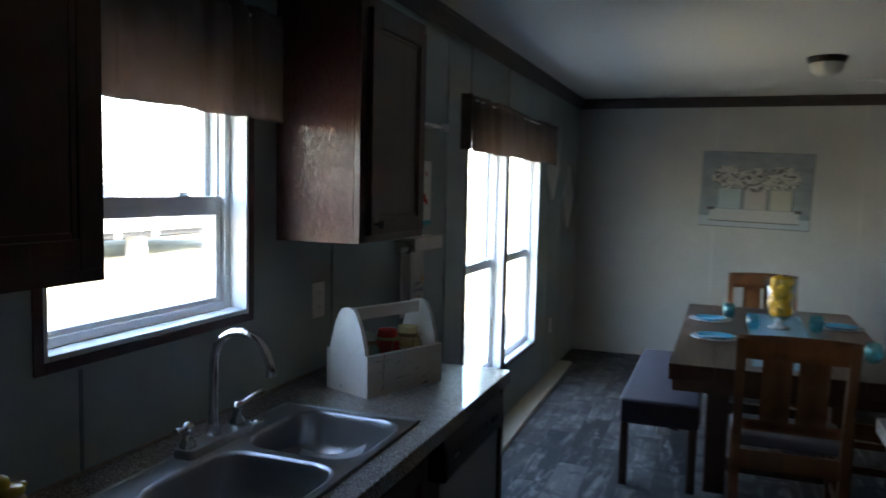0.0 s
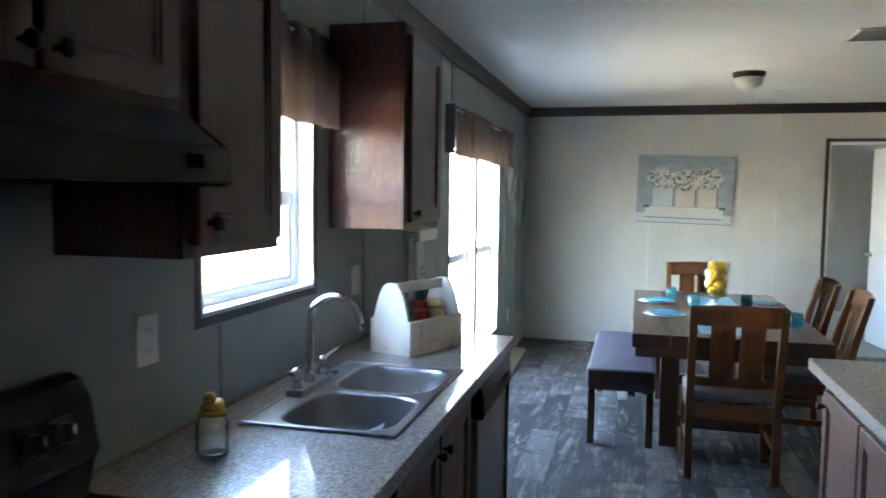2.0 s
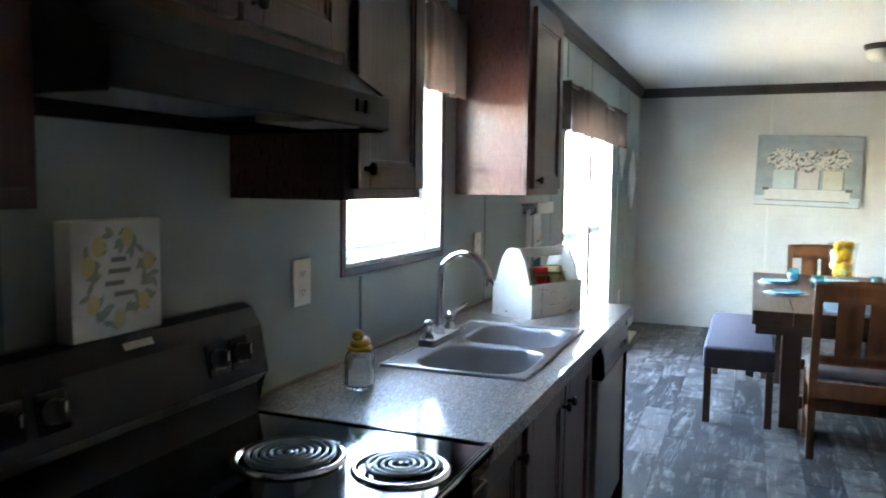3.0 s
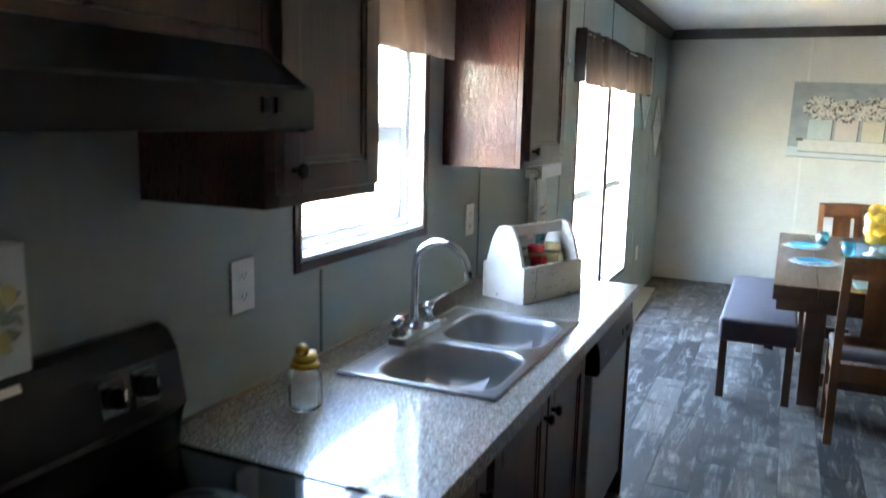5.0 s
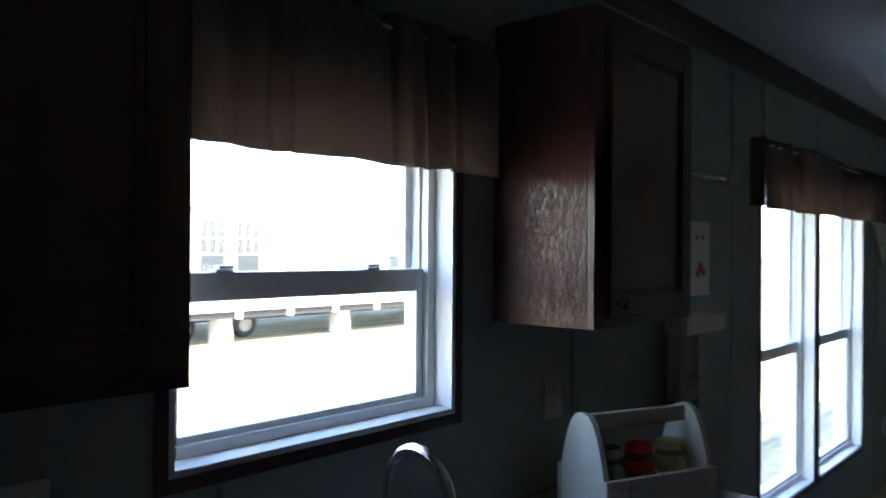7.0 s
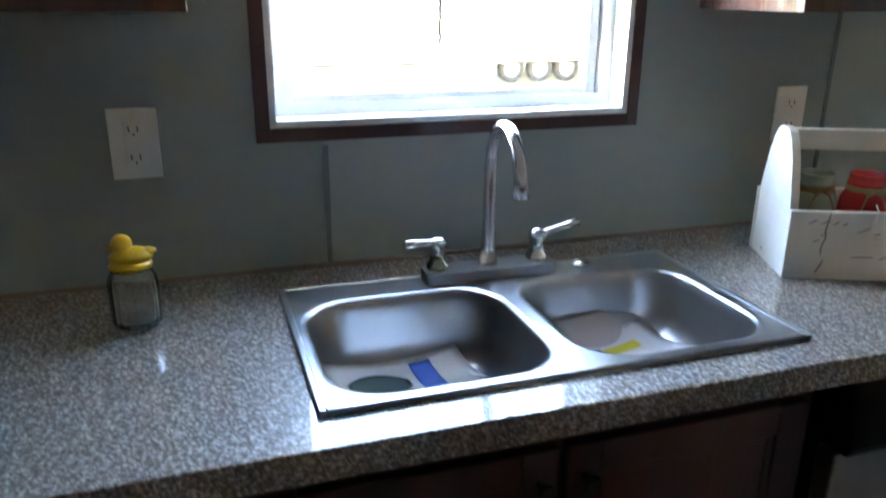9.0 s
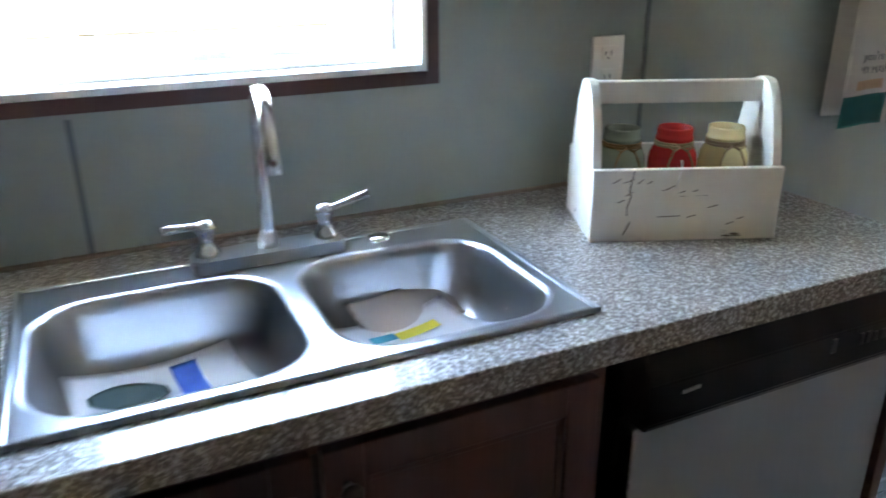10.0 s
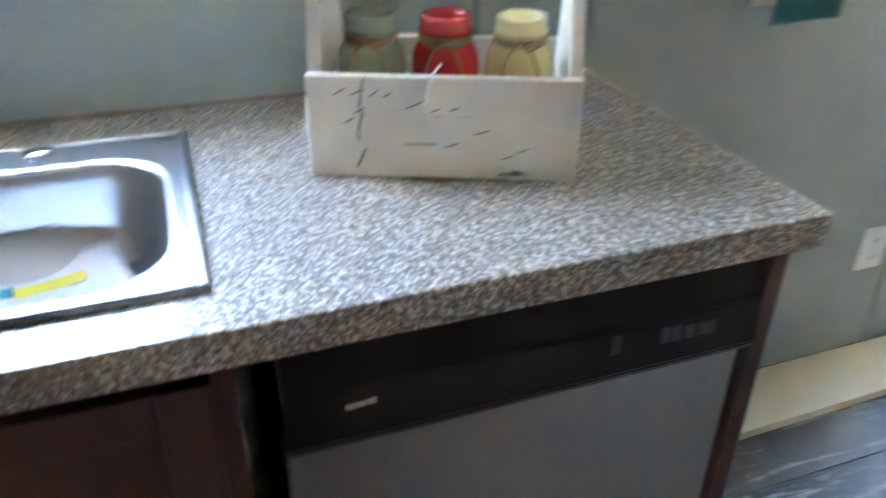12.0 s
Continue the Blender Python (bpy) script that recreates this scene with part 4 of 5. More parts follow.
for bx_, by_, r in ((0.312, 0.525, 0.090), (0.535, 0.555, 0.073), (0.312, 0.180, 0.073), (0.525, 0.195, 0.090)):
    b = part("burner_pan", lathe(bmesh.new(), [(r + 0.022, 0.0), (r + 0.018, 0.006), (r + 0.010, 0.006), (r + 0.002, -0.006), (r * 0.4, -0.010), (0, -0.010)], (bx_, by_, 0.915), 36), "chrome", stove, "chrome drip pan")
    turns, pts = 5.2 if r > 0.08 else 4.2, []
    for i in range(150):
        a = 2 * math.pi * turns * i / 149
        rr = 0.012 + (r - 0.014) * i / 149
        pts.append((bx_ + rr * math.cos(a), by_ + rr * math.sin(a), 0.9225))
    part("coil", tube(bmesh.new(), pts, 0.0052, 7), "coil", b, "grey spiral heating coil")
    part("coil_cap", lathe(bmesh.new(), [(0, 0.002), (0.009, 0.001), (0.011, -0.004), (0, -0.004)], (bx_, by_, 0.926), 16), "chrome", b)
# backguard: a sloping panel with rounded shoulders
bm = prism(bmesh.new(), [(0.02, 0.895), (0.085, 0.895), (0.080, 0.985), (0.112, 1.015), (0.092, 1.120), (0.070, 1.158), (0.045, 1.168), (0.02, 1.165)], 1, 0.0, W)
bmesh.ops.bevel(bm, geom=[e for e in bm.edges if e.calc_length() < 0.2], offset=0.010, segments=3, affect="EDGES")
back = part("backguard", bm, "black_plastic", stove, "black sloping control backguard")
tilt = Matrix.Rotation(radians(-10.5), 3, "Y")
for y in (0.095, 0.175, 0.575, 0.650):
    bm = box(bmesh.new(), 0.0, 0.006, y - 0.030, y + 0.030, -0.034, 0.034, 0.003)
    bmesh.ops.rotate(bm, verts=bm.verts, matrix=tilt)
    bmesh.ops.translate(bm, verts=bm.verts, vec=(0.100, 0, 1.075))
    part("knob_plate", bm, "black_enamel", back)
    bm = lathe(bmesh.new(), [(0.021, 0), (0.020, 0.016), (0.016, 0.022), (0, 0.022)], seg=18)
    box(bm, -0.018, 0.018, -0.004, 0.004, 0.020, 0.030, 0.002)
    bmesh.ops.rotate(bm, verts=bm.verts, matrix=Matrix.Rotation(radians(90 - 10.5), 3, "Y"))
    bmesh.ops.translate(bm, verts=bm.verts, vec=(0.105, y, 1.075))
    k = part("control_knob", bm, "black_plastic", back)
    part("pointer", boxes((0.1335, 0.1355, y - 0.0015, y + 0.0015, 1.077, 1.096)), "plate_white", k)
bm = box(bmesh.new(), 0.0, 0.003, 0.345, 0.415, -0.007, 0.007, 0.001)
bmesh.ops.rotate(bm, verts=bm.verts, matrix=Matrix.Rotation(radians(-30), 3, "Y"))
bmesh.ops.translate(bm, verts=bm.verts, vec=(0.083, 0, 1.143))
part("badge", bm, "plate_white", back)


# ---------------------------------------------------------------- printed pieces
def canvas_sign():
    t = thing("canvas_sign", "small white canvas with a painted lemon wreath on the range", "wall art", (0.052, -2.548, 1.169), 0)
    s = 0.205
    part("canvas", box(bmesh.new(), 0.0, 0.038, 0.0, s, 0.0, s, 0.003), "paint_white", t)
    rnd = random.Random(4)
    leaves = bmesh.new()
    for i in range(60):
        a = rnd.uniform(0, 2 * math.pi)
        r = 0.066 + rnd.uniform(-0.016, 0.020)
        b = rnd.uniform(0, math.pi)
        c = Vector((0.0386, s / 2 + r * math.cos(a), s / 2 + r * math.sin(a)))
        u, w = Vector((0, math.cos(b), math.sin(b))), Vector((0, -math.sin(b), math.cos(b)))
        leaves.faces.new([leaves.verts.new(c + u * p + w * q) for p, q in ((-0.014, 0), (-0.004, 0.005), (0.006, 0.005), (0.014, 0), (0.006, -0.005), (-0.004, -0.005))])
    for a in (20, 75, 130, 160, 215, 268, 320):
        c = Vector((0.0392, s / 2 + 0.073 * math.cos(radians(a)), s / 2 + 0.073 * math.sin(radians(a))))
        fruit = bmesh.new()
        fruit.faces.new([fruit.verts.new(c + Vector((0, 0.014 * math.cos(q * math.pi / 6), 0.018 * math.sin(q * math.pi / 6)))) for q in range(12)])
        part("painted_lemon", fruit, "lemon_paint", t)
    tagged(part("painted_leaves", leaves, "leaf_paint", t), kind="stuff")
    for z, a, b in ((0.135, 0.085, 0.118), (0.115, 0.078, 0.128), (0.094, 0.070, 0.112), (0.074, 0.090, 0.135)):
        part("lettering", boxes((0.038, 0.0388, a, b, z - 0.004, z + 0.004)), "print_grey", t, "unreadable grey script line")


M["leaf_paint"] = mottled("leaf_paint", (0.36, 0.44, 0.32), (0.52, 0.58, 0.46), 0.7, 20, 90)
M["lemon_paint"] = mottled("lemon_paint", (0.70, 0.64, 0.32), (0.78, 0.72, 0.44), 0.7, 20, 90)
canvas_sign()


def wall_plate(y, z, w=0.083, h=0.126, slots=True):
    t = thing("outlet_plate", "white plastic electrical outlet cover plate", "outlet", (0, y, z), group="outlet plates")
    part("plate", box(bmesh.new(), 0.0, 0.006, 0.0, w, 0.0, h, 0.002), "plate_white", t)
    if slots:
        for q in (0.28, 0.68):
            part("socket", boxes((0.006, 0.0072, w * 0.30, w * 0.70, h * q - 0.012, h * q + 0.020), bevel=0.0005), "plate_white", t)
            part("slot", boxes((0.0072, 0.0078, w * 0.40, w * 0.425, h * q - 0.001, h * q + 0.009), (0.0072, 0.0078, w * 0.575, w * 0.60, h * q - 0.001, h * q + 0.009), (0.0072, 0.0078, w * 0.48, w * 0.52, h * q - 0.008, h * q - 0.004)), "black_slot", t)


wall_plate(-1.764, 1.112)
wall_plate(-0.344, 1.109)
wall_plate(0.910, 0.270)
wall_plate(3.700, 0.350)

# ---------------------------------------------------------------- caddy and jars on the counter
M["worn_wood"] = mottled("worn_wood", (0.16, 0.135, 0.115), (0.30, 0.265, 0.23), 0.8, 30, 200)
caddy = thing("wooden_caddy", "distressed white wooden tool caddy holding three jars", "caddy", (0.326, -0.558, 0.910), 67.6)
CW, CD = 0.347, 0.205
part("bottom_board", boxes((0.016, CW - 0.016, 0.014, CD - 0.014, 0.003, 0.015)), "distressed", caddy)
part("front_board", box(bmesh.new(), 0.0, CW, 0.0, 0.014, 0.0, 0.136, 0.002), "distressed", caddy)
front = bpy.data.objects["front_board"]


def scratch(path, width):
    """A worn line through the paint, given by its run (x, z) on the front board."""
    half = [width * (0.35 + 0.65 * math.sin(math.pi * (i + 0.4) / len(path))) / 2 for i in range(len(path))]
    a, b = Vector((*path[0], 0)), Vector((*path[-1], 0))
    side = Vector((-(b - a).y, (b - a).x, 0)).normalized()
    ring = [(x + side.x * h, z + side.y * h) for (x, z), h in zip(path, half)] + [(x - side.x * h, z - side.y * h) for (x, z), h in zip(path[::-1], half[::-1])]
    bm = bmesh.new()
    bm.faces.new([bm.verts.new((x, -0.0006, z)) for x, z in ring])
    bm.faces.new([bm.verts.new((x, 0.0004, z)) for x, z in ring])
    part("scratch", bm, "worn_wood", front)


scratch([(0.074, 0.134), (0.071, 0.118), (0.068, 0.098), (0.071, 0.086), (0.065, 0.066), (0.066, 0.050)], 0.0032)
scratch([(0.073, 0.040), (0.068, 0.027), (0.061, 0.013)], 0.0035)
for x, z, l, s in ((0.055, 0.112, 0.020, 0.35), (0.035, 0.112, 0.016, 0.5), (0.080, 0.110, 0.012, 0.7), (0.098, 0.110, 0.010, 0.5), (0.060, 0.088, 0.014, 0.5), (0.046, 0.075, 0.014, 0.4), (0.126, 0.096, 0.026, 0.4), (0.158, 0.092, 0.012, 0.3), (0.182, 0.094, 0.012, 0.3), (0.122, 0.047, 0.044, 0.03), (0.176, 0.045, 0.018, 0.25), (0.213, 0.063, 0.020, 0.25), (0.250, 0.030, 0.016, 0.3), (0.270, 0.040, 0.014, 0.25)):
    scratch([(x, z), (x + l * 0.35, z + l * s * 0.25), (x + l * 0.7, z + l * s * 0.7), (x + l, z + l * s)], 0.0022)
part("back_board", box(bmesh.new(), 0.0, CW, CD - 0.014, CD, 0.0, 0.136, 0.002), "distressed", caddy)
shape = [(0.0145, 0.0), (CD - 0.0145, 0.0), (CD - 0.0145, 0.137), (CD - 0.022, 0.168), (CD - 0.040, 0.224), (CD - 0.058, 0.258), (CD - 0.072, 0.274), (CD - 0.088, 0.280), (0.088, 0.280), (0.072, 0.274), (0.058, 0.258), (0.040, 0.224), (0.022, 0.168), (0.0145, 0.137)]
for a in (0.002, CW - 0.018):
    part("end_board", prism(bmesh.new(), shape, 0, a, a + 0.016), "distressed", caddy)
part("handle_bar", box(bmesh.new(), 0.018, CW - 0.018, CD / 2 - 0.009, CD / 2 + 0.009, 0.236, 0.277, 0.003), "distressed", caddy)


def mason(u, material, label):
    m = caddy.matrix_world @ Vector((u, 0.092, 0.016))
    t = thing("mason_jar", label, "jar", tuple(m), 67.6, group="jars in the caddy")
    part("jar", lathe(bmesh.new(), [(0, 0), (0.038, 0.001), (0.044, 0.008), (0.0455, 0.03), (0.0455, 0.112), (0.0440, 0.126), (0.0385, 0.138), (0.033, 0.146), (0.0325, 0.152), (0.0355, 0.154), (0.0355, 0.159), (0.033, 0.161), (0.0335, 0.173), (0.0315, 0.177), (0.0285, 0.175), (0.0285, 0.146), (0.038, 0.125), (0.040, 0.03), (0, 0.012)], seg=26), material, t)
    bm = bmesh.new()
    for z in (0.1445, 0.1495):
        tube(bm, [(0.0345 * math.cos(i * math.pi / 12), 0.0345 * math.sin(i * math.pi / 12), z) for i in range(25)], 0.0026, 6)
    for s in (-1, 1):
        tube(bm, [(0, -0.037, 0.146), (s * 0.014, -0.042, 0.138), (s * 0.022, -0.046, 0.118), (s * 0.026, -0.048, 0.095)], 0.0016, 5)
        tube(bm, [(0, -0.037, 0.146), (s * 0.014, -0.041, 0.154), (s * 0.024, -0.043, 0.147), (s * 0.012, -0.042, 0.141), (0, -0.038, 0.145)], 0.0016, 5)
    part("twine_bow", bm, "twine", t)


mason(0.073, "jar_green", "sage green painted mason jar tied with twine")
mason(0.172, "jar_red", "bright red painted mason jar tied with twine")
mason(0.270, "jar_yellow", "pale yellow painted mason jar tied with twine")
bm = tube(bmesh.new(), [tuple(caddy.matrix_world @ Vector(p)) for p in ((0.168, 0.030, 0.143), (0.160, 0.002, 0.139), (0.154, -0.006, 0.122), (0.150, -0.004, 0.102))], 0.0016, 6)
solid("twine_end", bm, "paper", "loose pale string end over the caddy's edge", "string")

# glass jar with a yellow knobbed lid
jar = thing("glass_jar", "clear ribbed glass jar with a yellow duck lid", "jar", (0.188, -1.738, 0.911))
bm = bmesh.new()
for outer in (True, False):
    rows, below = [], (rows if not outer else None)
    for r, h, rib in ((0.034, 0.0, 0.0), (0.0375, 0.004, 0.2), (0.0385, 0.014, 1.0), (0.0385, 0.074, 1.0), (0.0365, 0.086, 0.3), (0.0315, 0.094, 0.0), (0.0315, 0.100, 0.0)):
        rows.append([bm.verts.new(((r - 0.004 * (not outer) + rib * 0.0011 * math.cos(9 * math.pi * k / 18) * outer) * math.cos(math.pi * k / 36), (r - 0.004 * (not outer) + rib * 0.0011 * math.cos(9 * math.pi * k / 18) * outer) * math.sin(math.pi * k / 36), max(h, 0.008 * (not outer)))) for k in range(72)])
    for a, b in zip(rows, rows[1:]):
        for k in range(72):
            f = bm.faces.new((a[k], a[(k + 1) % 72], b[(k + 1) % 72], b[k]))
            f.smooth = True
    bm.faces.new(rows[0])
for k in range(72):
    bm.faces.new((below[-1][k], below[-1][(k + 1) % 72], rows[-1][(k + 1) % 72], rows[-1][k]))
glass = part("glass", bm, "clear_glass", jar, "clear ribbed glass")
glass.visible_shadow = False
part("lid", lathe(bmesh.new(), [(0, 0.100), (0.033, 0.100), (0.034, 0.104), (0.031, 0.110), (0, 0.111)], seg=24), "yellow_lid", jar, "yellow round lid")
# the duck's body with a raised tail, its head and bill
bm = bmesh.new()
for c, sx, sy, sz in (((0, 0.002, 0.118), 0.026, 0.034, 0.015), ((0, 0.030, 0.124), 0.011, 0.012, 0.006), ((0, -0.010, 0.139), 0.0155, 0.0165, 0.0155), ((0.006, -0.026, 0.136), 0.008, 0.008, 0.0035)):
    m = Matrix.Translation(c) @ Matrix.Diagonal((sx, sy, sz, 1))
    for v_ in bmesh.ops.create_uvsphere(bm, u_segments=18, v_segments=12, radius=1.0, matrix=m)["verts"]:
        for f in v_.link_faces:
            f.smooth = True
part("lid_duck", bm, "yellow_lid", jar, "yellow duck-shaped lid handle")

# ---------------------------------------------------------------- rack with towels past the cabinet
sign = thing("wall_plaque", "white wooden plaque with painted flowers above a ledge", "wall art", (0.0, 0.395, 1.405))
part("board", box(bmesh.new(), 0.0, 0.022, 0.0, 0.36, 0.0, 0.305, 0.003), "plate_white", sign)
for y, z, r in ((0.27, 0.13, 0.022), (0.30, 0.11, 0.016), (0.245, 0.105, 0.016), (0.29, 0.245, 0.012), (0.24, 0.24, 0.012)):
    bm = bmesh.new()
    bm.faces.new([bm.verts.new((0.0235, y + r * math.cos(q * math.pi / 6), z + r * math.sin(q * math.pi / 6))) for q in range(12)])
    part("painted_flower", bm, "jar_red", sign)
part("painted_band", boxes((0.022, 0.0235, 0.18, 0.36, 0.0, 0.022)), "print_teal", sign)
ledge = thing("towel_rack", "white wall ledge with hooks for kitchen towels", "rack", (0.0, 0.36, 1.295))
part("ledge", box(bmesh.new(), 0.0, 0.085, 0.05, 0.40, 0.0, 0.062, 0.003), "plate_white", ledge)
for y in (0.02, 0.14):
    part("hook", tube(bmesh.new(), [(0.0, y, 0.05), (0.07, y, 0.05), (0.082, y, 0.03), (0.075, y, 0.005), (0.055, y, 0.0)], 0.004, 8), "steel", ledge)
rod = thing("curtain_rod", "thin white rod with a round finial on brackets", "rod", (0.0, 0.02, 1.875))
part("bar", tube(bmesh.new(), [(0.0, 0.02, 0), (0.075, 0.02, 0), (0.075, 0.76, 0)], 0.0065, 8), "vinyl_white", rod)
bm = lathe(bmesh.new(), [(0, 0), (0.012, 0.0), (0.022, 0.008), (0.022, 0.016), (0.010, 0.024), (0, 0.025)], seg=16)
bmesh.ops.rotate(bm, verts=bm.verts, matrix=Matrix.Rotation(radians(-90), 3, "X"))
bmesh.ops.translate(bm, verts=bm.verts, vec=(0.075, 0.755, 0))
part("finial", bm, "vinyl_white", rod)
part("bracket", tube(bmesh.new(), [(0.0, 0.70, 0), (0.075, 0.70, 0)], 0.007, 8), "vinyl_white", rod)


def tea_towel():
    t = thing("tea_towel", "white tea towel with teal hem and printed lemons", "towel", (0.0, 0.384, 0.974))
    w, h = 0.172, 0.345

    def fn(u, v, dx=0.0):
        return (0.068 + 0.006 * math.sin(u * 5 + 1) + 0.004 * math.sin(v * 4) + dx, u * w, v * h)

    part("cloth", sheet(bmesh.new(), lambda u, v: fn(u, 0.235 + v * 0.765), 16, 20, 0.004), "towel", t)
    part("hem", sheet(bmesh.new(), lambda u, v: fn(u, v * 0.232), 16, 8, 0.004), "towel_teal", t, "dark teal hem band")
    part("fold", sheet(bmesh.new(), lambda u, v: (0.040 + 0.012 * u, -0.028 + u * 0.06, 0.03 + v * (h - 0.03)), 8, 12, 0.003), "towel", t)
    for u0, u1, v0, v1, m in ((0.22, 0.86, 0.275, 0.345, "print_peach"),):
        part("print", sheet(bmesh.new(), lambda u, v: fn(u0 + u * (u1 - u0), v0 + v * (v1 - v0), 0.0032), 6, 4, 0.0008), m, t)


    def words(text, size, u, v):
        cu = bpy.data.curves.new("lettering", "FONT")
        cu.body, cu.size, cu.extrude = text, size, 0.0004
        ob = bpy.data.objects.new("lettering", cu)
        me = bpy.data.meshes.new_from_object(ob)
        bpy.data.objects.remove(ob)
        me.materials.clear()
        me.materials.append(M["print_grey"])
        me.transform(Matrix.Translation((0.0755, u * w, v * h)) @ Matrix(((0, 0, 1, 0), (1, 0, 0, 0), (0, 1, 0, 0), (0, 0, 0, 1))))
        o = new("lettering", me)
        o.parent = t
        tagged(o, "grey hand-drawn lettering")

    words("you\'re", 0.030, 0.30, 0.490)
    words("MY MAIN", 0.026, 0.26, 0.395)
    bm = bmesh.new()
    pts = [(0.003 + 0.011 * math.cos(q * math.pi / 8), 0.016 * math.sin(q * math.pi / 8) * (1.25 if 1 < q < 7 else 1.0)) for q in range(16)]
    prism(bm, [(0.80 * w + y, 0.555 * h + z) for y, z in pts], 0, 0.0745, 0.0757)
    part("print", bm, "print_orange", t, "small printed lemon")


M["print_peach"] = mottled("print_peach", (0.70, 0.52, 0.36), (0.76, 0.60, 0.46), 0.9, 40, 300)
tea_towel()

# ---------------------------------------------------------------- wall decoration
def diamond(y, z, hw, hh):
    t = thing("diamond_plaque", "white pierced diamond-shaped wall plaque", "wall art", (0.0, y, z), group="diamond plaques")
    k = 0.80
    bm = bmesh.new()
    o, i_ = [(hw, 0), (0, hh), (-hw, 0), (0, -hh)], [(hw * k, 0), (0, hh * k), (-hw * k, 0), (0, -hh * k)]
    for q in range(4):
        r = (q + 1) % 4
        prism(bm, [o[q], o[r], i_[r], i_[q]], 0, 0.0, 0.018)
    part("frame", bm, "paint_white", t)
    rnd = random.Random(int(y * 10))
    bm = bmesh.new()
    n_ = 9
    for a in range(n_):
        for b in range(n_):
            u, w = (a + 0.5) / n_ * 2 - 1, (b + 0.5) / n_ * 2 - 1
            cy, cz, s = (u + w) / 2 * hw * k, (u - w) / 2 * hh * k, rnd.uniform(0.55, 0.92)
            prism(bm, [(cy + s * hw * k / n_, cz), (cy, cz + s * hh * k / n_), (cy - s * hw * k / n_, cz), (cy, cz - s * hh * k / n_)], 0, 0.004, 0.010 + rnd.uniform(0, 0.004))
    tagged(part("mosaic", bm, "paint_white", t), "pale mosaic chips", kind="stuff")
    part("backing", prism(bmesh.new(), i_, 0, 0.0, 0.004), "paint_white", t)


diamond(3.62, 1.774, 0.230, 0.270)
diamond(4.32, 1.528, 0.230, 0.287)


def flower_art():
    t = thing("flower_painting", "canvas painting of white flowers in three jars", "painting", (1.172, YF, 1.290))
    t.matrix_world = pose(1.150, YF, 1.290, 0, 1.6, 0)
    w, h = 0.943, 0.690
    part("canvas", box(bmesh.new(), 0, w, -0.034, 0.0, 0, h, 0.003), "art_ground", t)
    y = -0.036

    def patch(x0, x1, z0, z1, m, yy=y, name="painted_shape"):
        part(name, boxes((x0, x1, yy, yy + 0.0015, z0, z1)), m, t)

    patch(0.0, w, 0.0, 0.095, "art_pale")
    patch(0.09, 0.85, 0.055, 0.165, "art_white", -0.0372)
    patch(0.09, 0.85, 0.050, 0.058, "art_dark", -0.0384)
    for x0, x1, m in ((0.160, 0.365, "art_teal"), (0.385, 0.580, "art_pink"), (0.605, 0.790, "art_cream")):
        patch(x0, x1, 0.170, 0.352, m, -0.0384, "painted_jar")
        patch(x1 - 0.010, x1, 0.170, 0.352, "art_dark", -0.0394)
    rnd = random.Random(11)
    bms = {"art_white": bmesh.new(), "art_grey": bmesh.new(), "art_dark": bmesh.new(), "art_cream": bmesh.new()}
    for cx, cz in ((0.245, 0.460), (0.475, 0.435), (0.695, 0.460)):
        for i in range(230):
            a, r = rnd.uniform(0, 2 * math.pi), rnd.uniform(0, 1) ** 0.5
            x, z = cx + 0.140 * r * math.cos(a), cz + 0.105 * r * math.sin(a)
            m = rnd.choice(("art_white", "art_white", "art_white", "art_cream", "art_grey", "art_dark", "art_dark")) if z > cz - 0.06 else rnd.choice(("art_dark", "art_dark", "art_white", "art_grey"))
            s = rnd.uniform(0.010, 0.021) * (0.8 if m == "art_dark" else 1)
            bm, yy = bms[m], -0.0384 - rnd.uniform(0, 0.0016)
            bm.faces.new([bm.verts.new((x + s * math.cos(q * math.pi / 3.5) * rnd.uniform(0.7, 1), yy, z + s * math.sin(q * math.pi / 3.5) * rnd.uniform(0.7, 1))) for q in range(7)])
    for m, bm in bms.items():
        tagged(part("painted_petals", bm, m, t), kind="stuff")
    patch(0.0, w, 0.0, 0.006, "art_dark", -0.0384)
    patch(w - 0.006, w, 0.006, h, "art_dark", -0.0384)
    for x in (0.10, 0.84):
        patch(x - 0.03, x + 0.03, 0.150, 0.178, "art_dark", -0.0394)


M["art_ground"] = mottled("art_ground", (0.20, 0.245, 0.26), (0.50, 0.53, 0.52), 0.8, 7, 60, 0.2, stretch=(1, 1, 2.5))
M["art_pale"] = mottled("art_pale", (0.40, 0.44, 0.46), (0.58, 0.60, 0.60), 0.8, 6, 60)
M["art_white"] = mottled("art_white", (0.46, 0.46, 0.43), (0.66, 0.65, 0.61), 0.8, 22, 60)
M["art_grey"] = mottled("art_grey", (0.36, 0.35, 0.33), (0.48, 0.46, 0.43), 0.8, 15, 60)
M["art_cream"] = mottled("art_cream", (0.44, 0.42, 0.34), (0.60, 0.575, 0.49), 0.8, 14, 60)
M["art_teal"] = mottled("art_teal", (0.36, 0.44, 0.45), (0.54, 0.59, 0.58), 0.8, 14, 60)
M["art_pink"] = mottled("art_pink", (0.44, 0.40, 0.38), (0.58, 0.55, 0.52), 0.8, 14, 60)
M["art_dark"] = mottled("art_dark", (0.10, 0.09, 0.085), (0.18, 0.16, 0.15), 0.8, 15, 60)
flower_art()

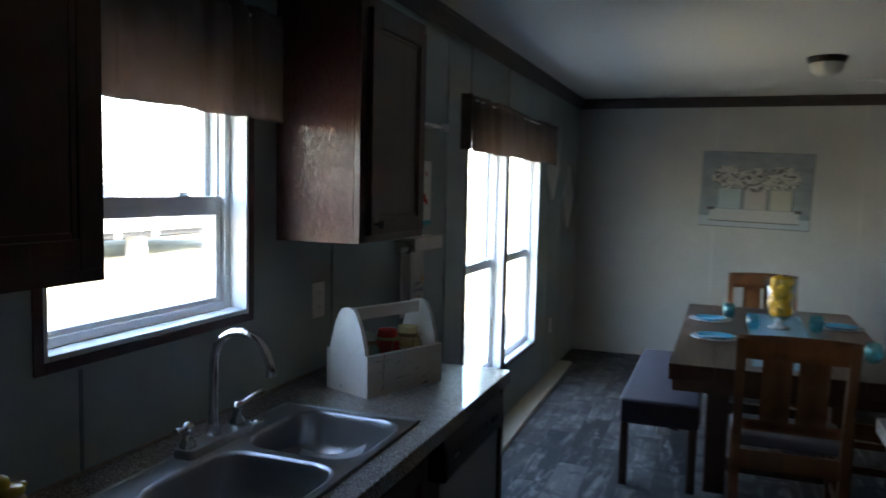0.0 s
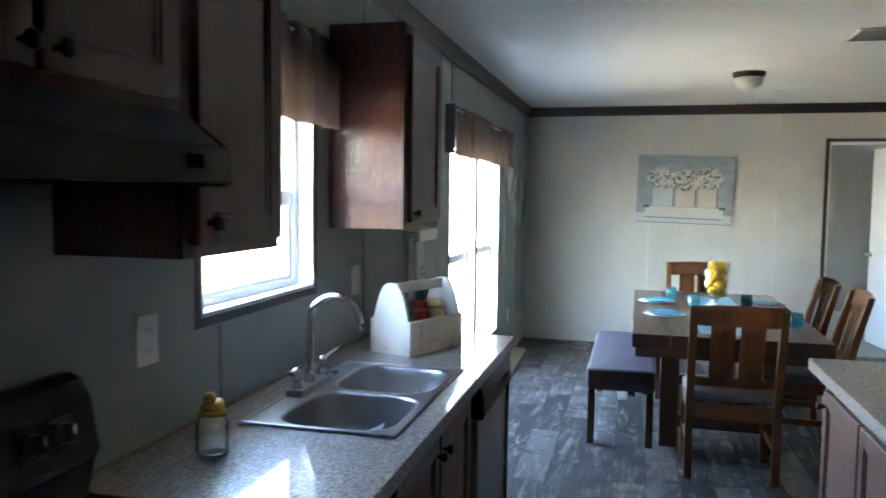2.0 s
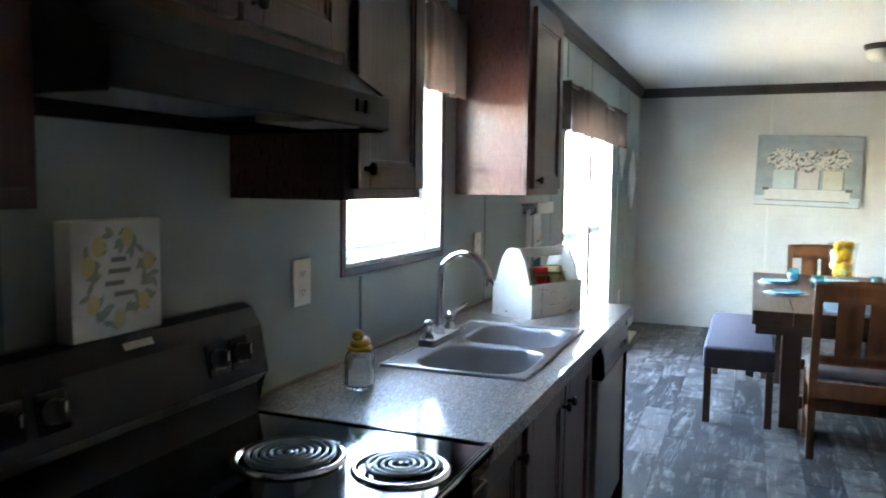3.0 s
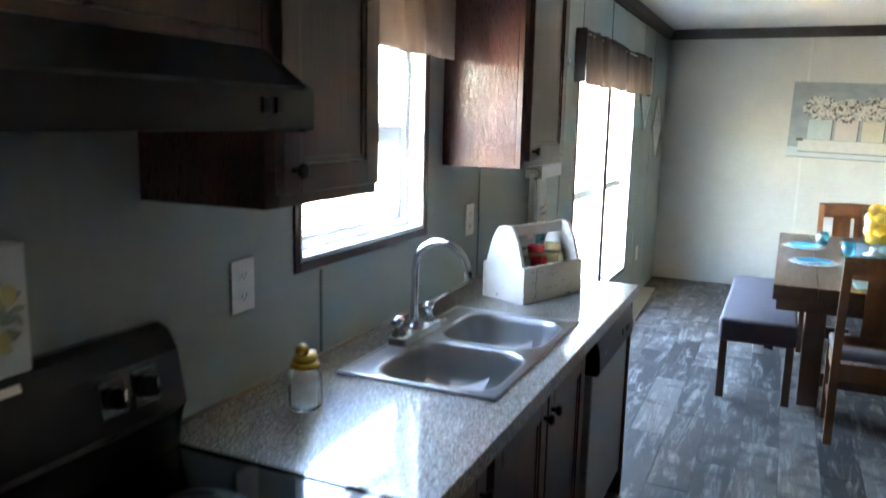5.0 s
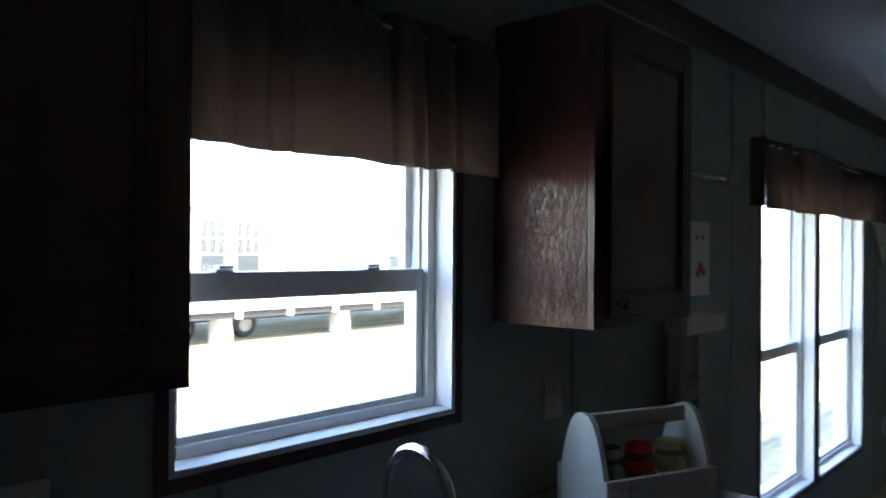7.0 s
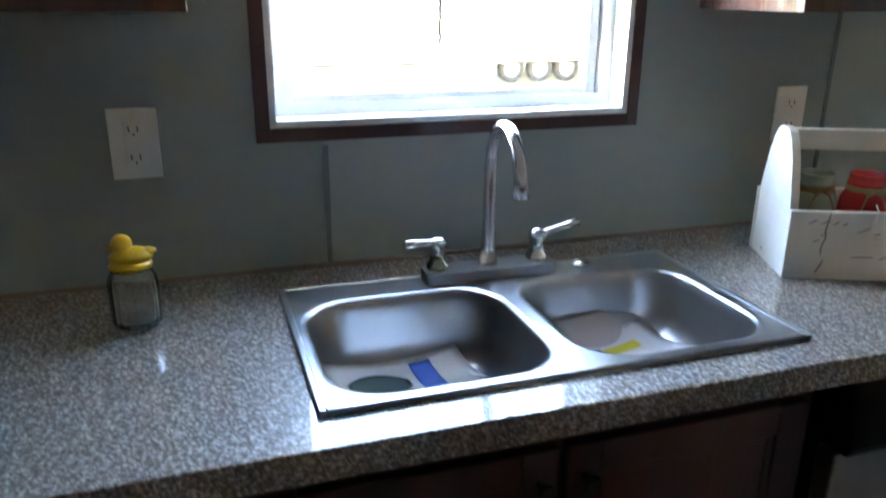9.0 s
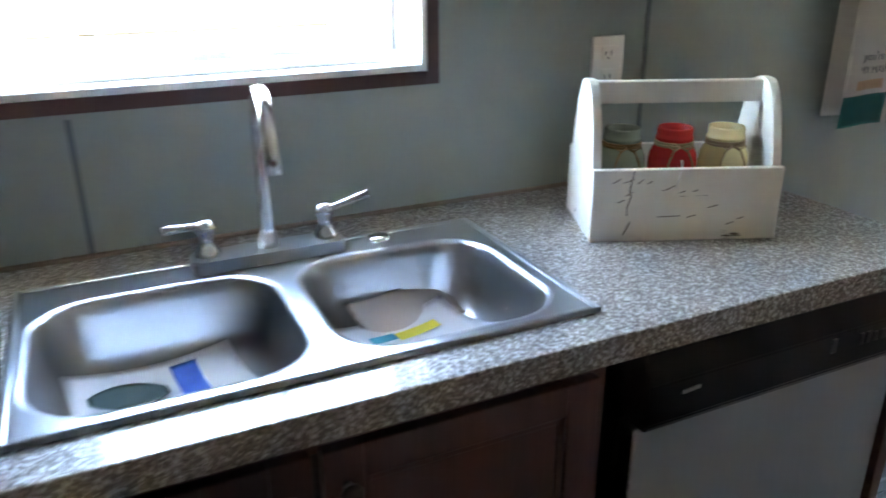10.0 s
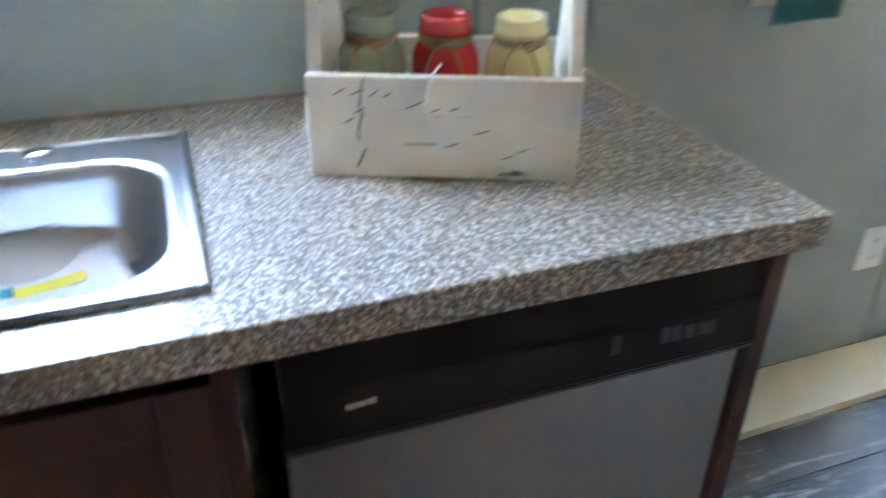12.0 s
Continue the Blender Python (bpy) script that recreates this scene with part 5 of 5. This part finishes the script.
# ---------------------------------------------------------------- ceiling fittings
lamp = thing("ceiling_lamp", "flush ceiling lamp with dark base and opal glass", "ceiling lamp", (1.936, 2.752, ZC))
part("base", lathe(bmesh.new(), [(0, -0.001), (0.118, -0.001), (0.118, -0.012), (0.110, -0.034), (0.100, -0.040), (0, -0.040)], seg=32), "knob", lamp, "dark bronze base")
part("shade", lathe(bmesh.new(), [(0.100, -0.040), (0.102, -0.058), (0.092, -0.090), (0.068, -0.112), (0.035, -0.124), (0, -0.127)], seg=32), "opal", lamp, "opal white glass bowl")


def register(x0, x1, y0, y1, slats, label):
    t = thing("ceiling_vent", label, "vent", ((x0 + x1) / 2, (y0 + y1) / 2, ZC), group="ceiling vents")
    a, b = (x1 - x0) / 2, (y1 - y0) / 2
    f = 0.022
    part("frame", boxes((-a, a, -b, -b + f, -0.010, -0.001), (-a, a, b - f, b, -0.010, -0.001), (-a, -a + f, -b + f, b - f, -0.010, -0.001), (a - f, a, -b + f, b - f, -0.010, -0.001), bevel=0.002), "paint_white", t)
    part("backing", boxes((-a + f, a - f, -b + f, b - f, -0.003, -0.001)), "opal", t)
    for i in range(slats):
        y = -b + f + (2 * b - 2 * f) * (i + 0.5) / slats
        bm = boxes((-a + f, a - f, -0.009, 0.009, -0.001, 0.001))
        bmesh.ops.rotate(bm, verts=bm.verts, matrix=Matrix.Rotation(radians(18), 3, "X"))
        bmesh.ops.translate(bm, verts=bm.verts, vec=(0, y, -0.009))
        part("slat", bm, "paint_white", t)


register(2.300, 2.555, 1.295, 1.650, 11, "white louvred ceiling air register")
register(2.260, 2.520, 3.760, 3.880, 4, "small white louvred ceiling air register")

# ---------------------------------------------------------------- dining set
table = thing("dining_table", "thick brown wooden dining table set for guests", "table", (1.682, 2.090, 0), -0.3)
hx, hy = 0.525, 1.055
for i in range(5):
    a = -hx + 2 * hx * i / 5
    part("top_board", box(bmesh.new(), a + 0.0008, a + 2 * hx / 5 - 0.0008, -hy, hy, 0.694, 0.772, 0.003), "table_wood", table)
part("apron", boxes((-hx + 0.02, hx - 0.02, -hy + 0.015, -hy + 0.04, 0.640, 0.694), (-hx + 0.02, hx - 0.02, hy - 0.04, hy - 0.015, 0.640, 0.694), (-hx + 0.02, -hx + 0.045, -hy + 0.04, hy - 0.04, 0.640, 0.694), (hx - 0.045, hx - 0.02, -hy + 0.04, hy - 0.04, 0.640, 0.694), bevel=0.003), "table_wood", table)
for sx in (-1, 1):
    for sy in (-1, 1):
        part("leg", box(bmesh.new(), sx * 0.295 - 0.055, sx * 0.295 + 0.055, sy * 0.56 - 0.055, sy * 0.56 + 0.055, 0, 0.694, 0.006), "leg_wood", table)
part("stretcher", box(bmesh.new(), -0.035, 0.035, -0.50, 0.50, 0.14, 0.22, 0.005), "leg_wood", table)
for sy in (-1, 1):
    part("cross_rail", box(bmesh.new(), -0.255, 0.255, sy * 0.56 - 0.03, sy * 0.56 + 0.03, 0.12, 0.20, 0.005), "leg_wood", table)

bench = thing("dining_bench", "upholstered plum-grey bench with brown wooden legs", "bench", (1.093, 2.085, 0), 0.0)


def cushion(bm, x0, x1, y0, y1, z0, z1, r=0.022, crown_=0.010):
    box(bm, x0, x1, y0, y1, z0, z1, r, 4)
    for v_ in bm.verts:
        u, w = (v_.co.x - x0) / (x1 - x0) * 2 - 1, (v_.co.y - y0) / (y1 - y0) * 2 - 1
        if v_.co.z > (z0 + z1) / 2:
            v_.co.z += crown_ * (1 - u * u) * (1 - w * w)
    for f in bm.faces:
        f.smooth = True
    return bm


part("seat", cushion(bmesh.new(), -0.206, 0.206, -0.70, 0.70, 0.345, 0.482), "bench_cloth", bench, "plum-grey suede-like seat")
for sx in (-1, 1):
    for sy in (-1, 1):
        part("leg", box(bmesh.new(), sx * 0.176 - 0.022, sx * 0.176 + 0.022, sy * 0.655 - 0.024, sy * 0.655 + 0.024, 0, 0.347, 0.004), "leg_wood", bench)
part("tag", sheet(bmesh.new(), lambda u, v: (-0.02 + u * 0.06, -0.40 + 0.01 * v, 0.345 - v * 0.13), 3, 6, 0.001), "paper", bench, "white paper shop tag")
part("tag", sheet(bmesh.new(), lambda u, v: (0.02 + u * 0.07, -0.385 + 0.02 * u, 0.345 - v * 0.09 - u * 0.02), 3, 6, 0.001), "black_slot", bench, "black shop tag")


def chair(at, turn, label):
    """A mission-style chair that faces +y before its turn; its origin is under the middle of the seat."""
    t = thing("dining_chair", label, "chair", at, turn, group="dining chairs")
    w, d = 0.245, 0.215
    for s in (-1, 1):
        part("leg", box(bmesh.new(), s * (w - 0.022) - 0.021, s * (w - 0.022) + 0.021, d - 0.042, d, 0, 0.425, 0.004), "oak", t)
        bm = bmesh.new()
        prism(bm, [(-d + 0.012, 0.0), (-d + 0.052, 0.0), (-d + 0.062, 0.25), (-d + 0.062, 0.45), (-d + 0.006, 0.70), (-d - 0.070, 0.960), (-d - 0.103, 0.960), (-d - 0.036, 0.70), (-d + 0.018, 0.45), (-d + 0.020, 0.25)], 0, s * (w - 0.020) - 0.020, s * (w - 0.020) + 0.020)
        part("back_post", bm, "oak", t)

    def lean(z):
        return -d + 0.035 - 0.25 * max(0, z - 0.46)

    def rail(z0, z1, half, thick, bow, name):
        def fn(u, v):
            z = z0 + v * (z1 - z0)
            x = (u * 2 - 1) * half
            return (x, lean(z) - bow * (1 - (x / half) ** 2), z + 0.012 * (1 - (x / half) ** 2) * (name == "top_rail") * v)
        part(name, sheet(bmesh.new(), fn, 12, 3, thick), "oak", t)

    rail(0.865, 0.972, w, 0.024, 0.014, "top_rail")
    rail(0.520, 0.575, w - 0.04, 0.020, 0.006, "lower_rail")
    for c, hw in ((-0.074, 0.062), (0.074, 0.062)):
        def fn(u, v, c=c, hw=hw):
            z = 0.575 + v * 0.295
            return (c + (u * 2 - 1) * hw, lean(z) - 0.008, z)
        part("slat", sheet(bmesh.new(), fn, 2, 6, 0.012), "oak", t)
    part("seat_frame", boxes((-w + 0.04, w - 0.04, d - 0.036, d - 0.012, 0.355, 0.425), (-w + 0.04, w - 0.04, -d + 0.024, -d + 0.048, 0.336, 0.425), (-w + 0.008, -w + 0.030, -d + 0.06, d - 0.042, 0.355, 0.425), (w - 0.030, w - 0.008, -d + 0.06, d - 0.042, 0.355, 0.425), bevel=0.003), "oak", t)
    part("seat", cushion(bmesh.new(), -w + 0.004, w - 0.004, -d + 0.066, d + 0.012, 0.426, 0.482, 0.018, 0.008), "seat_cloth", t, "grey padded seat")
    for s in (-1, 1):
        part("side_stretcher", box(bmesh.new(), s * (w - 0.02) - 0.010, s * (w - 0.02) + 0.010, -d + 0.055, d - 0.04, 0.16, 0.20, 0.003), "oak", t)
    return t


c0 = chair((1.692, 1.150, 0), 0, "honey oak dining chair tucked under the table end")
copy_thing(c0, pose(1.675, 3.290, 0, 0, 0, 180))
copy_thing(c0, pose(2.185, 2.480, 0, 0, 0, 91))
copy_thing(c0, pose(2.225, 1.850, 0, 0, 0, 88))

TT = 0.7725
runner = solid("table_runner", sheet(bmesh.new(), lambda u, v: (-0.165 + u * 0.33, v * 1.74, 0.0015 + 0.001 * math.sin(u * 9 + v * 17)), 16, 40, 0.0016), "runner", "blue woven table runner along the table", "runner", (1.690, 1.13, TT), -0.8)


def plate(x, y):
    t = thing("dinner_plate", "blue glazed dinner plate on a pale charger", "plate", (x, y, TT), group="place settings")
    part("charger", lathe(bmesh.new(), [(0, 0), (0.085, 0.0), (0.130, 0.010), (0.132, 0.013), (0.128, 0.014), (0.085, 0.005), (0, 0.005)], seg=36), "plate_rim", t, "pale grey-white charger plate")
    part("plate", lathe(bmesh.new(), [(0, 0.0055), (0.070, 0.006), (0.104, 0.018), (0.106, 0.021), (0.101, 0.021), (0.070, 0.011), (0, 0.011)], seg=36), "blue_plate", t)


def tumbler(x, y):
    t = thing("drinking_glass", "turquoise stemless drinking glass", "glass", (x, y, TT), group="drinking glasses")
    part("glass", lathe(bmesh.new(), [(0, 0), (0.024, 0.0), (0.033, 0.010), (0.041, 0.036), (0.041, 0.060), (0.035, 0.095), (0.0335, 0.095), (0.039, 0.060), (0.039, 0.036), (0.030, 0.014), (0, 0.008)], seg=26), "teal_glass", t)


for x, y in ((1.318, 2.440), (1.355, 1.800), (2.075, 2.470)):
    plate(x, y)
for x, y in ((1.428, 2.600), (1.918, 2.280), (2.090, 1.500), (1.560, 2.190)):
    tumbler(x, y)

vase = thing("glass_vase", "footed clear glass vase filled with lemons", "vase", (1.715, 2.320, TT + 0.003))
part("glass", lathe(bmesh.new(), [(0, 0.052), (0.058, 0.060), (0.080, 0.085), (0.084, 0.180), (0.098, 0.310), (0.095, 0.310), (0.080, 0.180), (0.076, 0.088), (0.054, 0.066), (0, 0.060)], seg=32), "glass", vase)
part("foot", lathe(bmesh.new(), [(0, 0), (0.062, 0.0), (0.063, 0.008), (0.028, 0.020), (0.020, 0.034), (0.030, 0.048), (0, 0.0515)], seg=28), "foot_glass", vase, "frosted pale glass foot")
rnd = random.Random(6)
for i in range(15):
    layer, k = divmod(i, 3)
    a = radians(120 * k + 55 * layer)
    bm = lathe(bmesh.new(), [(0, -0.042), (0.008, -0.038), (0.023, -0.028), (0.032, -0.009), (0.032, 0.009), (0.023, 0.027), (0.009, 0.036), (0, 0.042)], seg=14)
    bmesh.ops.rotate(bm, verts=bm.verts, matrix=Euler((rnd.uniform(0, 3), rnd.uniform(0, 3), rnd.uniform(0, 3))).to_matrix())
    solid("lemon", bm, "lemon", "ripe yellow lemon inside the glass vase", "lemon", (1.715 + 0.037 * math.cos(a), 2.320 + 0.037 * math.sin(a), TT + 0.108 + layer * 0.046), group="lemons in the vase")

# ---------------------------------------------------------------- island
isl = thing("kitchen_island", "dark cherry kitchen island cabinet with panelled doors", "cabinet", (1.889, -2.63, 0))
IL, IW = 2.50, 0.90
part("body", boxes((0.022, IW, 0.0, IL, 0.09, 0.866), (0.07, IW - 0.05, 0.02, IL - 0.02, 0.0, 0.09)), "cabinet", isl)
part("end_stile", boxes((0.0, 0.022, IL - 0.05, IL, 0.09, 0.866), (0.0, 0.022, 0.0, 0.05, 0.09, 0.866), (0.0, 0.022, 0.05, IL - 0.05, 0.82, 0.866), (0.0, 0.022, 0.05, IL - 0.05, 0.09, 0.125), bevel=0.0015), "cabinet", isl)
for i in range(5):
    a = 0.06 + i * 0.478
    panel_door(isl, 0.0, a, a + 0.462, 0.125, 0.812, (a + (0.43 if i % 2 == 0 else 0.03), 0.755), out=-1)
itop = thing("island_countertop", "speckled grey-brown laminate island countertop", "countertop", (1.834, -2.69, 0.867))
part("slab", boxes((0.012, 1.02, 0.0, 2.595, 0.0, 0.043)), "laminate", itop)
part("edge", box(bmesh.new(), 0.0, 0.018, 0.0, 2.607, -0.001, 0.0432, 0.0025), "laminate", itop)
part("edge", box(bmesh.new(), 0.0, 1.02, 2.589, 2.607, -0.001, 0.0433, 0.0025), "laminate", itop)

# loose board on the floor by the wall
solid("floor_board", prism(bmesh.new(), [(0.030, 0.02), (0.222, 0.02), (0.130, 4.14), (0.004, 4.14)], 2, 0.0, 0.024), "raw_board", "loose cream-coloured trim board lying along the wall", "board")

# ---------------------------------------------------------------- floor planks, last
floor_ob = bpy.data.objects["floor"]
PW, PL, GAP = 0.178, 0.915, 0.0012
plank_mesh = mesh_of("plank", box(bmesh.new(), GAP, PW - GAP, GAP, PL - GAP, -0.004, 0.0, 0.0008, 1), "plank")
rest = bmesh.new()
rnd = random.Random(2)
x, col = 0.0, 0
while x < 3.90:
    y = YB - PL + ((col * 0.37) % 1) * PL
    while y < YF + 0.02:
        if y + PL > YB and y > -1.6 and 0.4 < x + PW or y + PL > 0 and y > -1.6:
            o = new("plank", plank_mesh)
            o.location = (x, y, 0)
            o.parent = floor_ob
        else:
            box(rest, x + GAP, x + PW - GAP, y + GAP, y + PL - GAP, -0.004, 0.0)
        y += PL
    x += PW
    col += 1
tagged(part("plank_rest", rest, "plank", floor_ob), kind="stuff")
solid("floor_living", boxes((x + 0.002, XE, YB, YF, -0.004, 0.008)), "carpet", "pale grey carpet of the living side", "carpet", kind="structure")
